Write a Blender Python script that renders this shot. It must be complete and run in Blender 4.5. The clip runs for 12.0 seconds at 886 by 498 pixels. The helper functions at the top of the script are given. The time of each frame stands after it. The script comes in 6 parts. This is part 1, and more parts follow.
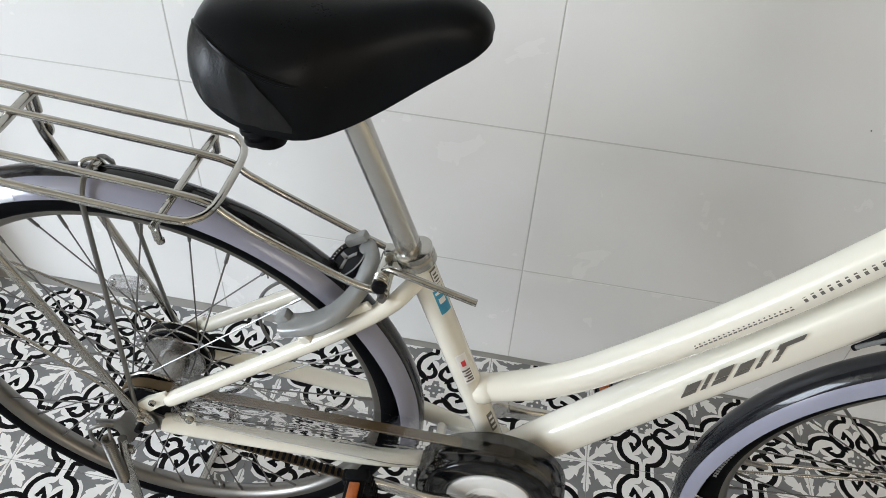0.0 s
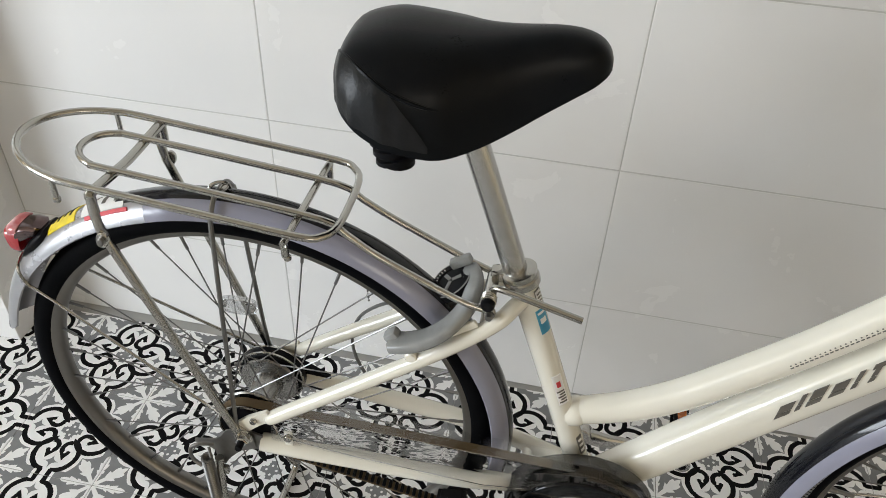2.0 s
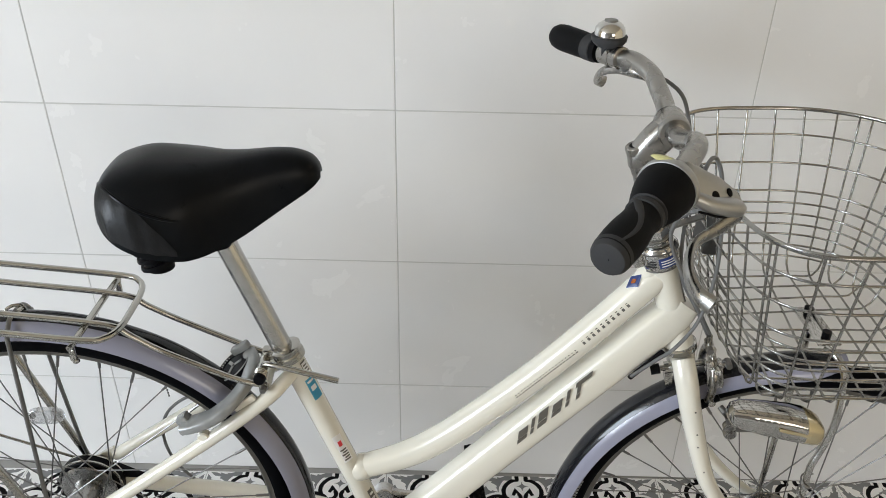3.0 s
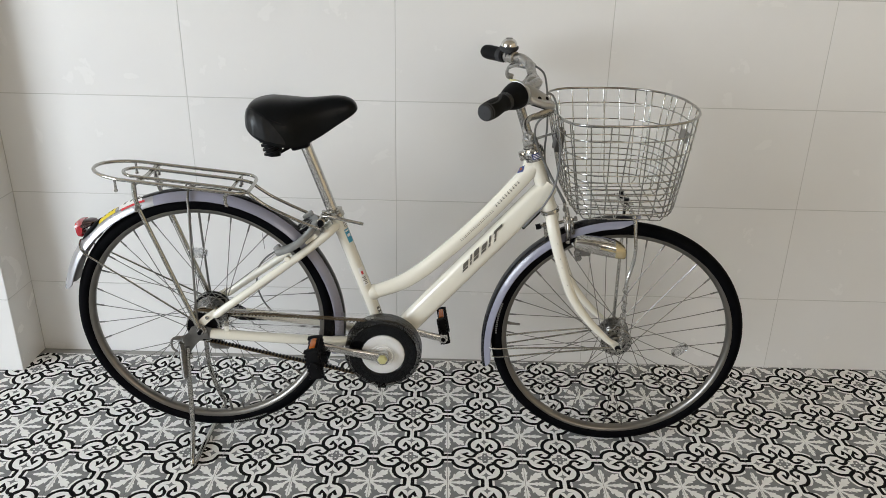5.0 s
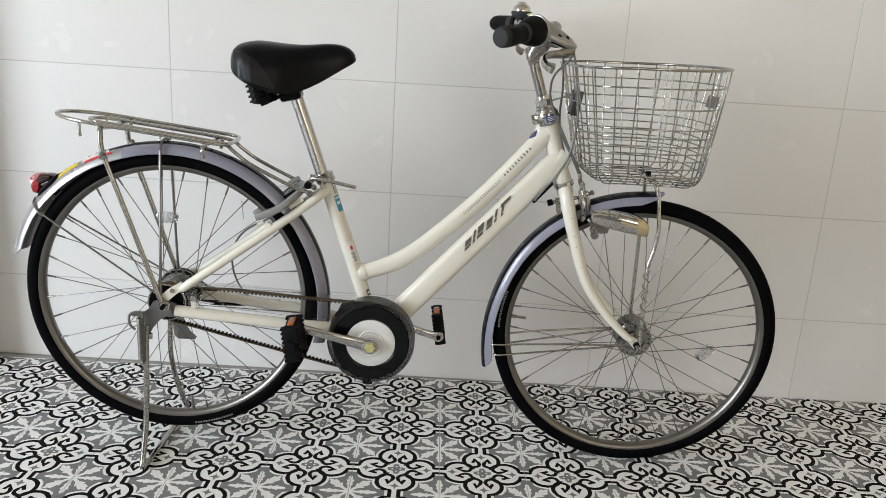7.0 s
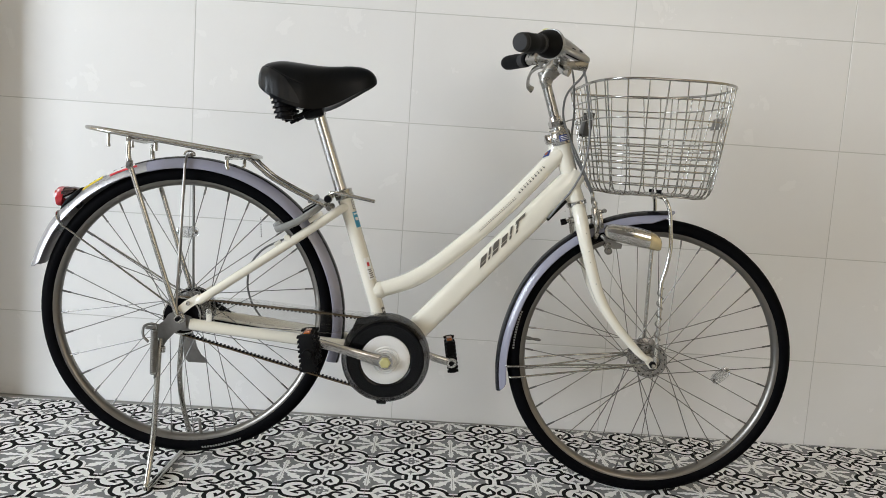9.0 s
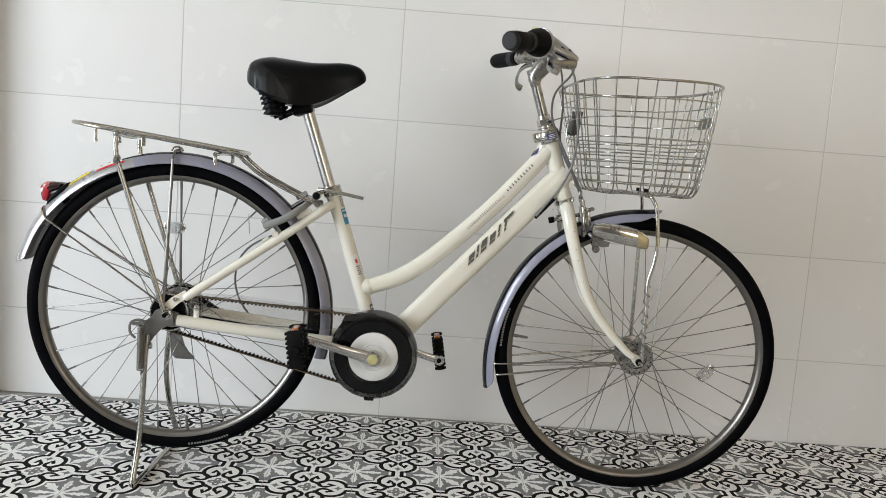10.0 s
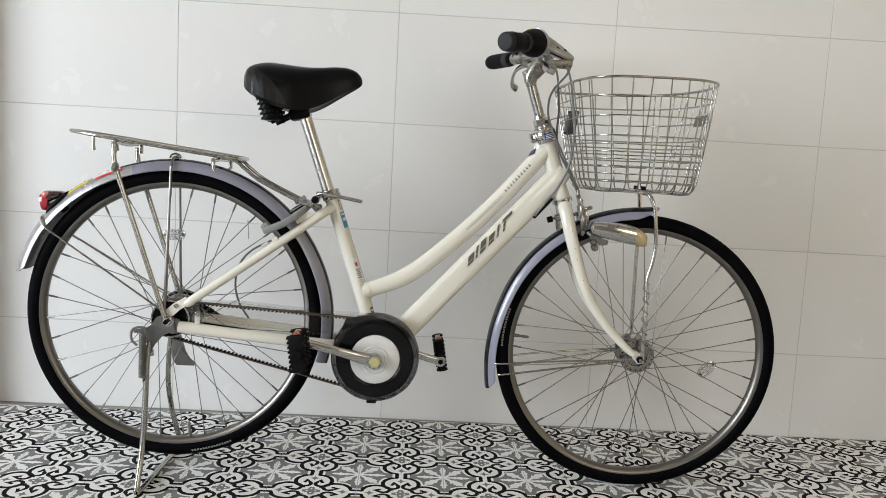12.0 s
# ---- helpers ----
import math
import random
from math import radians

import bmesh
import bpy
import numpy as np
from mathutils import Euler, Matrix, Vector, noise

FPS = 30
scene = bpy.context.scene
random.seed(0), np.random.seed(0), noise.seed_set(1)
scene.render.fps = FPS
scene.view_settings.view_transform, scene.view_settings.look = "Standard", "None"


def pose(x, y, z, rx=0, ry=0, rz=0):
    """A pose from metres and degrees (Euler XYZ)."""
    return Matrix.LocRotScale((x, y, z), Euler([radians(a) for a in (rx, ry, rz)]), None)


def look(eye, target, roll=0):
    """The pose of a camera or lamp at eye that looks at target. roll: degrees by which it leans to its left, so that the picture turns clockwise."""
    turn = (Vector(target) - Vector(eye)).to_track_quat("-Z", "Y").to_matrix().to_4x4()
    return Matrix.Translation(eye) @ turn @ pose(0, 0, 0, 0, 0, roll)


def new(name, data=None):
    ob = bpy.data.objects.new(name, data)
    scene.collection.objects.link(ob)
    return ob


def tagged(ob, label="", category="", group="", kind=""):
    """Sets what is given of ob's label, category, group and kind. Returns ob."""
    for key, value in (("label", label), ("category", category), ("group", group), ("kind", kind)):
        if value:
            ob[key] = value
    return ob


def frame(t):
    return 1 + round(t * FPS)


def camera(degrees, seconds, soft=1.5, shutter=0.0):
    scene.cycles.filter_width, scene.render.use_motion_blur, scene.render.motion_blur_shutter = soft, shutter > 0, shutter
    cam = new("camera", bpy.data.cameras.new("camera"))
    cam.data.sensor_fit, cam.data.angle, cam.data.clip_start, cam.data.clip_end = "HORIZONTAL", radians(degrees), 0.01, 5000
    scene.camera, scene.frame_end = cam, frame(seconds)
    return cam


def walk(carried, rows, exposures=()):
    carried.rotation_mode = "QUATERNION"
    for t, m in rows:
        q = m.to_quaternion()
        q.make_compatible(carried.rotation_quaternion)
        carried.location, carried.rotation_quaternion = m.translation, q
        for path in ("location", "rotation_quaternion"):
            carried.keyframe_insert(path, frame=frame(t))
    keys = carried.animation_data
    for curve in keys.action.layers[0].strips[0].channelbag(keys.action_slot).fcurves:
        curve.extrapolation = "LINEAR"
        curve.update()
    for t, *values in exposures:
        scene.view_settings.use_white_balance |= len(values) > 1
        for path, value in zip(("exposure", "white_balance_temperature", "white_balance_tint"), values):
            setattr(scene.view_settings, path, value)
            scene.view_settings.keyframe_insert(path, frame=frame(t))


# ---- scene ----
cam = camera(59.6, 12.0, soft=0.4)
PATH = [
    (0, (-0.004, -1.013, 1.233), (-0.209, 0.428, -0.139), 3.7),
    (0.5, (-0.079, -1.060, 1.243), (-0.358, 0.401, -0.094), 3.4),
    (1, (-0.107, -1.085, 1.237), (-0.433, 0.387, -0.078), 3.2),
    (1.5, (-0.098, -1.085, 1.229), (-0.425, 0.406, -0.063), 3.0),
    (2, (-0.086, -1.089, 1.230), (-0.363, 0.434, -0.035), 2.7),
    (2.5, (-0.001, -1.097, 1.258), (-0.123, 0.522, 0.088), 2.6),
    (2.7, (0.048, -1.131, 1.284), (-0.015, 0.539, 0.182), 1.9),
    (3, (0.100, -1.253, 1.304), (0.079, 0.477, 0.301), 1.0),
    (3.5, (0.161, -1.583, 1.306), (0.126, 0.212, 0.424), -0.2),
    (3.7, (0.162, -1.686, 1.298), (0.115, 0.120, 0.440), -0.3),
    (5.3, (0.186, -2.278, 1.319), (0.168, -0.429, 0.560), 1.4),
    (5.5, (0.200, -2.303, 1.309), (0.185, -0.449, 0.561), 1.6),
    (6, (0.189, -2.287, 1.277), (0.175, -0.413, 0.579), 2.3),
    (6.5, (0.144, -2.147, 1.144), (0.145, -0.252, 0.504), 2.9),
    (7, (0.148, -2.106, 0.973), (0.153, -0.178, 0.444), 3.4),
    (7.2, (0.131, -2.118, 0.915), (0.132, -0.169, 0.466), 3.7),
    (8.8, (0.117, -2.166, 0.750), (0.113, -0.179, 0.521), 3.7),
    (9, (0.104, -2.172, 0.745), (0.116, -0.184, 0.523), 3.8),
    (9.5, (0.099, -2.174, 0.745), (0.131, -0.187, 0.524), 4.1),
    (10, (0.101, -2.176, 0.744), (0.147, -0.189, 0.519), 4.2),
    (10.5, (0.096, -2.177, 0.746), (0.153, -0.191, 0.517), 4.1),
    (11, (0.098, -2.181, 0.746), (0.156, -0.194, 0.519), 3.8),
    (11.5, (0.099, -2.184, 0.754), (0.157, -0.198, 0.527), 3.4),
    (12, (0.095, -2.181, 0.741), (0.149, -0.194, 0.524), 3.1),
]
walk(cam, [(t, look(eye, target, roll)) for t, eye, target, roll in PATH],
     exposures=[(0, 0.15, 6500, 10), (0.6, -0.02, 6620, 10), (1.0, -0.05, 6720, 10), (2.0, -0.03, 6780, 10), (2.6, 0.05, 6650, 10), (3.5, 0.03, 6520, 10), (5.3, -0.07, 6700, 10), (6.2, -0.08, 6700, 10), (7.2, 0.0, 6650, 10), (12, 0.0, 6650, 10)])

# ---- light ----
world = bpy.data.worlds.new("sky")
scene.world = world
world.use_nodes = True
sky = world.node_tree.nodes.new("ShaderNodeTexSky")
sky.sky_type, sky.sun_disc, sky.sun_elevation, sky.sun_rotation = "NISHITA", False, radians(48), radians(250)
world.node_tree.links.new(sky.outputs[0], world.node_tree.nodes["Background"].inputs[0])
world.node_tree.nodes["Background"].inputs[1].default_value = 0.12
scene.view_settings.exposure = 0.0


def area(name, m, w, h, power, colour):
    lamp = bpy.data.lights.new(name, "AREA")
    lamp.shape, lamp.size, lamp.size_y, lamp.energy, lamp.color = "RECTANGLE", w, h, power, colour
    ob = new(name, lamp)
    ob.matrix_world = m
    return ob


# daylight through the wide doorway on the west side
area("doorway_daylight", look((-4.38, -3.30, 1.4), (0.0, -1.5, 0.8)), 2.3, 2.3, 258, (0.825, 0.925, 1.04))
# added fill: softer, warmer lamp in an unseen south opening, lifts the right side
area("south_fill", look((1.7, -4.76, 1.6), (1.2, 0.0, 0.7)), 1.7, 1.3, 24, (1.0, 0.88, 0.72))


# ---- node helpers ----
class Val:
    """A value in a node tree that can be reckoned with."""

    def __init__(self, tree, sock):
        self.tree, self.sock = tree, sock

    def op(self, kind, *others):
        node = self.tree.nodes.new("ShaderNodeMath")
        node.operation = kind
        for slot, v in zip(node.inputs, (self, *others)):
            if isinstance(v, Val):
                self.tree.links.new(v.sock, slot)
            else:
                slot.default_value = v
        return Val(self.tree, node.outputs[0])

    def __add__(self, o): return self.op("ADD", o)
    def __sub__(self, o): return self.op("SUBTRACT", o)
    def __mul__(self, o): return self.op("MULTIPLY", o)
    def __lt__(self, o): return self.op("LESS_THAN", o)
    def __gt__(self, o): return self.op("GREATER_THAN", o)
    def least(self, o): return self.op("MINIMUM", o)
    def most(self, o): return self.op("MAXIMUM", o)
    def size(self): return self.op("ABSOLUTE")
    def root(self): return self.op("SQRT")
    def other(self): return (self * -1.0) + 1.0


def reach(x, y):
    return (x * x + y * y).root()


def noise_val(tree, coords, scale, detail=4.0, rough=0.55, spread=0.0):
    n = tree.nodes.new("ShaderNodeTexNoise")
    n.inputs["Scale"].default_value, n.inputs["Detail"].default_value, n.inputs["Roughness"].default_value = scale, detail, rough
    n.inputs["Distortion"].default_value = spread
    tree.links.new(coords, n.inputs["Vector"])
    return Val(tree, n.outputs["Fac"])


def blend(tree, fac, a, b):
    node = tree.nodes.new("ShaderNodeMix")
    node.data_type = "RGBA"
    for slot, v in ((node.inputs[0], fac), (node.inputs[6], a), (node.inputs[7], b)):
        if isinstance(v, Val):
            tree.links.new(v.sock, slot)
        elif hasattr(v, "links"):
            tree.links.new(v, slot)
        elif isinstance(v, (int, float)):
            slot.default_value = v
        else:
            slot.default_value = (*v, 1)
    return node.outputs[2]


def start(name):
    m = bpy.data.materials.new(name)
    m.use_nodes = True
    tree = m.node_tree
    shader = tree.nodes["Principled BSDF"]
    coords = tree.nodes.new("ShaderNodeTexCoord").outputs["Object"]
    return m, tree, shader, coords


def relief(tree, shader, height, strength, depth=0.001):
    b = tree.nodes.new("ShaderNodeBump")
    b.inputs["Strength"].default_value, b.inputs["Distance"].default_value = strength, depth
    tree.links.new(height.sock, b.inputs["Height"])
    tree.links.new(b.outputs[0], shader.inputs["Normal"])


def surface(name, base, rough, metal=0.0, worn=None, amount=0.25, scale=18.0, bump=0.1, fine=600.0, coat=0.0, spread=0.12, spec=0.5):
    """A painted, metal or rubber surface: stains at a large scale, grain at a small one."""
    m, tree, shader, coords = start(name)
    big, small = noise_val(tree, coords, scale, 5.0), noise_val(tree, coords, fine, 2.0)
    worn = worn or tuple(c * 0.7 for c in base)
    grit = 1.0 if bump else 0.1
    mask = ((big - 0.45) * 3.0).most(0.0).least(1.0) * amount + (small - 0.5) * (0.12 * grit)
    tree.links.new(blend(tree, mask.most(0.0), base, worn), shader.inputs["Base Color"])
    r = (big - 0.5) * (spread * 2) + (small - 0.5) * (spread * grit) + rough
    tree.links.new(r.most(0.03).sock, shader.inputs["Roughness"])
    shader.inputs["Metallic"].default_value = metal
    shader.inputs["Coat Weight"].default_value = coat
    shader.inputs["IOR"].default_value = 1.5 if spec >= 0.5 else 1.15 + 0.5 * spec
    shader.inputs["Coat Roughness"].default_value = 0.08
    if bump:
        relief(tree, shader, small + big * 0.6, bump, 0.0006)
    return m


def sheer(name, tint, gloss_rough, clear=0.9, ior=1.5, wavy=0.0):
    """Thin clear plastic: light passes straight through, with a gloss that grows at the edge of sight."""
    m, tree, shader, coords = start(name)
    see = tree.nodes.new("ShaderNodeBsdfTransparent")
    see.inputs[0].default_value = (*tint, 1)
    gloss = tree.nodes.new("ShaderNodeBsdfGlossy")
    gloss.inputs["Roughness"].default_value = gloss_rough
    edge = tree.nodes.new("ShaderNodeLayerWeight")
    if wavy:
        b = tree.nodes.new("ShaderNodeBump")
        b.inputs["Strength"].default_value, b.inputs["Distance"].default_value = wavy, 0.004
        tree.links.new(noise_val(tree, coords, 45.0, 3.0, 0.5, 0.6).sock, b.inputs["Height"])
        tree.links.new(b.outputs[0], gloss.inputs["Normal"])
        tree.links.new(b.outputs[0], edge.inputs["Normal"])
    mixed = tree.nodes.new("ShaderNodeMixShader")
    haze = noise_val(tree, coords, 60.0, 4.0)
    fac = Val(tree, edge.outputs["Facing"]).op("POWER", 4.0) * 0.40 + 0.03 * ior + (haze * (1.0 - clear)).most(0.0)
    tree.links.new(fac.least(1.0).sock, mixed.inputs[0])
    tree.links.new(see.outputs[0], mixed.inputs[1])
    tree.links.new(gloss.outputs[0], mixed.inputs[2])
    tree.links.new(mixed.outputs[0], tree.nodes["Material Output"].inputs[0])
    return m


def rippled_clear(name):
    """Clear moulded plastic that bends what lies behind it into long ripples."""
    m, tree, shader, coords = start(name)
    stretch = tree.nodes.new("ShaderNodeMapping")
    stretch.inputs["Scale"].default_value, stretch.inputs["Rotation"].default_value = (16.0, 16.0, 80.0), (0, radians(-6), 0)
    tree.links.new(coords, stretch.inputs["Vector"])
    shader.inputs["Base Color"].default_value = (0.80, 0.80, 0.80, 1)
    shader.inputs["Transmission Weight"].default_value, shader.inputs["Roughness"].default_value, shader.inputs["IOR"].default_value = 1.0, 0.03, 1.32
    relief(tree, shader, noise_val(tree, stretch.outputs[0], 0.9, 1.0, 0.45, 0.5), 0.8, 0.004)
    return m


def wall_tile_material():
    m, tree, shader, coords = start("glazed_wall_tile")
    info = tree.nodes.new("ShaderNodeObjectInfo")
    shift = tree.nodes.new("ShaderNodeVectorMath")
    shift.operation = "ADD"
    tree.links.new(coords, shift.inputs[0])
    place = tree.nodes.new("ShaderNodeVectorMath")
    place.operation = "SCALE"
    tree.links.new(info.outputs["Location"], place.inputs[0])
    place.inputs["Scale"].default_value = 3.7
    tree.links.new(place.outputs[0], shift.inputs[1])
    cloud = noise_val(tree, shift.outputs[0], 1.6, 3.0, 0.5, 0.3)
    smear = noise_val(tree, shift.outputs[0], 9.0, 5.0, 0.6, 0.4)
    tone = (cloud * 0.7 + (smear - 0.5) * 0.30 + (Val(tree, info.outputs["Random"]) - 0.5) * 0.16)
    tree.links.new(blend(tree, tone.most(0.0).least(1.0), (0.78, 0.775, 0.765), (0.70, 0.69, 0.675)), shader.inputs["Base Color"])
    tree.links.new((smear * 0.10 + 0.21).sock, shader.inputs["Roughness"])
    shader.inputs["Specular IOR Level"].default_value = 0.4
    relief(tree, shader, cloud * 2.0, 0.02, 0.002)
    return m


def floor_tile_material():
    """Printed cement tile: a leafy star at the corners, four scrolled lobes round the middle. One tile is one unit."""
    m, tree, shader, coords = start("patterned_cement_tile")
    split = tree.nodes.new("ShaderNodeSeparateXYZ")
    tree.links.new(coords, split.inputs[0])
    wob = (noise_val(tree, coords, 90.0, 2.0) - 0.5) * 0.010
    px = (Val(tree, split.outputs[0]) * (1 / 0.2)).op("PINGPONG", 0.5) + wob
    py = (Val(tree, split.outputs[1]) * (1 / 0.2)).op("PINGPONG", 0.5) + wob
    a, b = px.least(py), px.most(py)
    # black band: a bar at the tile's edge, a round lobe, and a curl inside it that ends in a barb
    lobe = reach(a - 0.035, b - 0.268) - 0.172
    twin = reach(a - 0.268, b - 0.035) - 0.172
    black = (lobe.size() < 0.024) * (a > 0.085).most(b > 0.3) * (a > 0.035) * (b < 0.45)
    black = black.most((twin.size() < 0.024) * (b < 0.21))
    black = black.most(((a - 0.0500).size() < 0.0235) * (b > 0.43))
    curl = ((reach(a - 0.090, b - 0.192) - 0.064).size() < 0.0225) * (a < 0.100) * ((a > 0.060) * (b > 0.16)).other()
    black = black.most(curl)
    barb = ((a - 0.026) * 0.80 - (b - 0.250) * 0.60 > 0.0) * ((a - 0.086) * 0.93 + (b - 0.318) * 0.37 < 0.0) * ((b - 0.226) * 0.90 + (a - 0.112) * 0.43 > 0.0)
    black = black.most(barb).most(reach(a - 0.098, b - 0.238) < 0.021)
    # ground round the star
    upper = b > 0.43
    side = upper * (a - 0.0500) + upper.other() * lobe.least(twin)
    star_side = (side > 0.0) * ((a + b) > 0.36)
    ground = star_side * (side > 0.054)
    c, e = (b * -1.0) + 0.5, (a * -1.0) + 0.5
    w1 = ((e * (1 / 0.325)).least(1.0).op("POWER", 1.5) * math.pi).op("SINE") * 0.040 * ((e * 13.0).op("FRACT") * 0.55 + 0.62)
    u, v = (c + e) * 0.7071, (e - c) * 0.7071
    w2 = ((u * (1 / 0.325)).least(1.0).op("POWER", 1.6) * math.pi).op("SINE") * 0.060 * ((u * 11.0).op("FRACT") * 0.5 + 0.62)
    petal = (c < w1).most(v < w2).most(reach(c, e) < 0.140)
    # pointed grey ovals between the leaves
    along_oval, off_oval = e * 0.9239 + c * 0.3827 - 0.118, (c * 0.9239 - e * 0.3827).size()
    oval_gap = (along_oval.size() * 0.36 + off_oval) < 0.026
    petal = petal * oval_gap.other()
    grey = ground * petal.other()
    # small grey shapes in the lobes and at the middle
    inner = star_side.other()
    spark = ((a.root() + (b - 0.350).size().root()) < 0.285)
    knot = ((a < 0.028) * (b < 0.100)).most(b < 0.072) * (reach(a - 0.058, b - 0.058) > 0.022) * (reach(a, b - 0.048) > 0.012)
    grey = grey.most(inner * spark.most(knot))
    fade = noise_val(tree, coords, 35.0, 5.0)
    grain = noise_val(tree, coords, 1400.0, 2.0)
    info = tree.nodes.new("ShaderNodeObjectInfo")
    rnd = Val(tree, info.outputs["Random"])
    white = blend(tree, fade, (0.90, 0.90, 0.90), (0.82, 0.82, 0.815))
    greys = blend(tree, fade, (0.255, 0.26, 0.265), (0.20, 0.205, 0.21))
    blacks = blend(tree, fade, (0.005, 0.005, 0.0055), (0.011, 0.011, 0.0115))
    col = blend(tree, black, blend(tree, grey, white, greys), blacks)
    dirt = ((noise_val(tree, coords, 7.0, 6.0) - 0.52) * 2.0).most(0.0) * 0.10 + rnd * 0.012
    tree.links.new(blend(tree, dirt.most(0.0), col, (0.16, 0.15, 0.135)), shader.inputs["Base Color"])
    tree.links.new((fade * 0.18 + 0.42 + (grain - 0.5) * 0.1).sock, shader.inputs["Roughness"])
    shader.inputs["IOR"].default_value = 1.07
    relief(tree, shader, fade + grain * 0.3, 0.08, 0.0006)
    return m


WALL_TILE = wall_tile_material()
FLOOR_TILE = floor_tile_material()
GROUT = surface("grey_grout", (0.36, 0.355, 0.34), 0.9, amount=0.5, scale=8.0, bump=0.3)
WALL_GROUT = surface("pale_grout", (0.54, 0.53, 0.51), 0.9, amount=0.5, scale=6.0, bump=0.2)
# Unseen walls' cream, chosen warm so bounced light tints the right side.
BOUNCE_CREAM = surface("bounce_cream_wall", (0.78, 0.66, 0.47), 0.8, amount=0.2, scale=2.0, bump=0.3, fine=200.0)
# Dark brown of the unseen south wall, chosen to keep bounce and reflections low.
SOUTH_BROWN = surface("unseen_wall_brown", (0.19, 0.165, 0.14), 0.6, amount=0.5, scale=3.0, bump=0.2)
# Unseen ceiling; its warm tan is set for the light it bounces.
BOUNCE_TAN = surface("bounce_tan_ceiling", (0.56, 0.49, 0.39), 0.8, amount=0.3, scale=2.0, bump=0.2)
PAINT = surface("cream_white_paint", (0.74, 0.71, 0.615), 0.22, worn=(0.66, 0.62, 0.50), amount=0.25, scale=9.0, bump=0.01, coat=0.8, spread=0.05)
STEEL = surface("stainless_steel", (0.44, 0.43, 0.40), 0.20, 1.0, worn=(0.32, 0.30, 0.26), amount=0.3, scale=18.0, bump=0.0, spread=0.06)
WIRE = surface("basket_wire_steel", (0.36, 0.355, 0.34), 0.20, 1.0, worn=(0.24, 0.23, 0.21), amount=0.3, scale=18.0, bump=0.0, spread=0.06)
SPOKE = surface("dull_spoke_steel", (0.20, 0.195, 0.19), 0.33, 1.0, worn=(0.12, 0.115, 0.11), amount=0.4, scale=40.0, bump=0.0)
CHROME = surface("chrome", (0.60, 0.595, 0.58), 0.12, 1.0, worn=(0.42, 0.40, 0.36), amount=0.25, scale=30.0, bump=0.0, spread=0.06)
ALLOY = surface("brushed_alloy", (0.34, 0.33, 0.31), 0.27, 1.0, worn=(0.29, 0.28, 0.26), amount=0.12, scale=30.0, bump=0.0, spread=0.1)
POLISHED = surface("polished_alloy", (0.56, 0.555, 0.54), 0.24, 1.0, worn=(0.44, 0.43, 0.41), amount=0.25, scale=25.0, bump=0.0, spread=0.08)
HUB_ALLOY = surface("dull_hub_alloy", (0.36, 0.355, 0.345), 0.26, 1.0, worn=(0.22, 0.21, 0.19), amount=0.6, scale=45.0, bump=0.0, spread=0.1)
SILVER = surface("silver_lever_paint", (0.40, 0.40, 0.395), 0.34, 0.75, worn=(0.30, 0.295, 0.29), amount=0.35, scale=40.0, bump=0.02, spread=0.1)
RIM = surface("dull_alloy_rim", (0.205, 0.195, 0.18), 0.36, 1.0, worn=(0.19, 0.17, 0.145), amount=0.5, scale=20.0, bump=0.0, spread=0.1)
DARK_STEEL = surface("grey_zinc_steel", (0.21, 0.205, 0.195), 0.38, 0.9, worn=(0.13, 0.115, 0.10), amount=0.5, scale=50.0, bump=0.02)
BRACKET = surface("dark_bracket_steel", (0.07, 0.068, 0.065), 0.42, 0.8, worn=(0.04, 0.038, 0.035), amount=0.5, scale=50.0, bump=0.02)
RUBBER = surface("black_tyre_rubber", (0.0025, 0.0026, 0.0032), 0.55, worn=(0.006, 0.006, 0.0065), amount=0.4, scale=14.0, bump=0.15, fine=450.0, spec=-0.12)
GRIP = surface("black_grip_rubber", (0.006, 0.006, 0.0065), 0.55, worn=(0.014, 0.014, 0.014), amount=0.5, scale=40.0, bump=0.2, fine=700.0, spec=0.0)
VINYL = surface("black_vinyl", (0.0040, 0.0048, 0.0060), 0.32, worn=(0.0075, 0.0085, 0.0100), amount=0.6, scale=22.0, bump=0.10, fine=520.0, spread=0.12, spec=0.12)
# Worn, grained vinyl; its greyer tone also carries the sheen of side light.
WORN_SHEEN_VINYL = surface("worn_sheen_black_vinyl", (0.0062, 0.0068, 0.0076), 0.38, worn=(0.012, 0.0122, 0.0128), amount=0.8, scale=60.0, bump=0.45, fine=420.0, spread=0.16, spec=0.4)
BLACK = surface("black_plastic", (0.005, 0.005, 0.006), 0.38, amount=0.3, scale=30.0, bump=0.06, spec=0.02)
GREY_RUBBER = surface("grey_rubber", (0.042, 0.042, 0.043), 0.6, amount=0.3, scale=30.0, bump=0.2, spec=0.1)
FENDER = surface("lavender_grey_fender", (0.255, 0.255, 0.32), 0.24, worn=(0.22, 0.22, 0.26), amount=0.6, scale=7.0, bump=0.0, coat=0.4, spread=0.08)
FENDER_TAIL = surface("silver_fender_tail", (0.34, 0.34, 0.355), 0.28, 0.55, worn=(0.24, 0.235, 0.24), amount=0.5, scale=10.0, bump=0.0, coat=0.3)
SMOKE = surface("smoked_strip", (0.008, 0.0085, 0.011), 0.16, worn=(0.020, 0.020, 0.024), amount=0.5, scale=12.0, bump=0.03, coat=0.3, spec=0.35)
GREY_PLASTIC = surface("grey_lock_plastic", (0.25, 0.255, 0.25), 0.22, worn=(0.17, 0.172, 0.168), amount=0.7, scale=30.0, bump=0.03, coat=0.4)
CABLE = surface("grey_cable_sleeve", (0.125, 0.125, 0.122), 0.45, amount=0.3, bump=0.05)
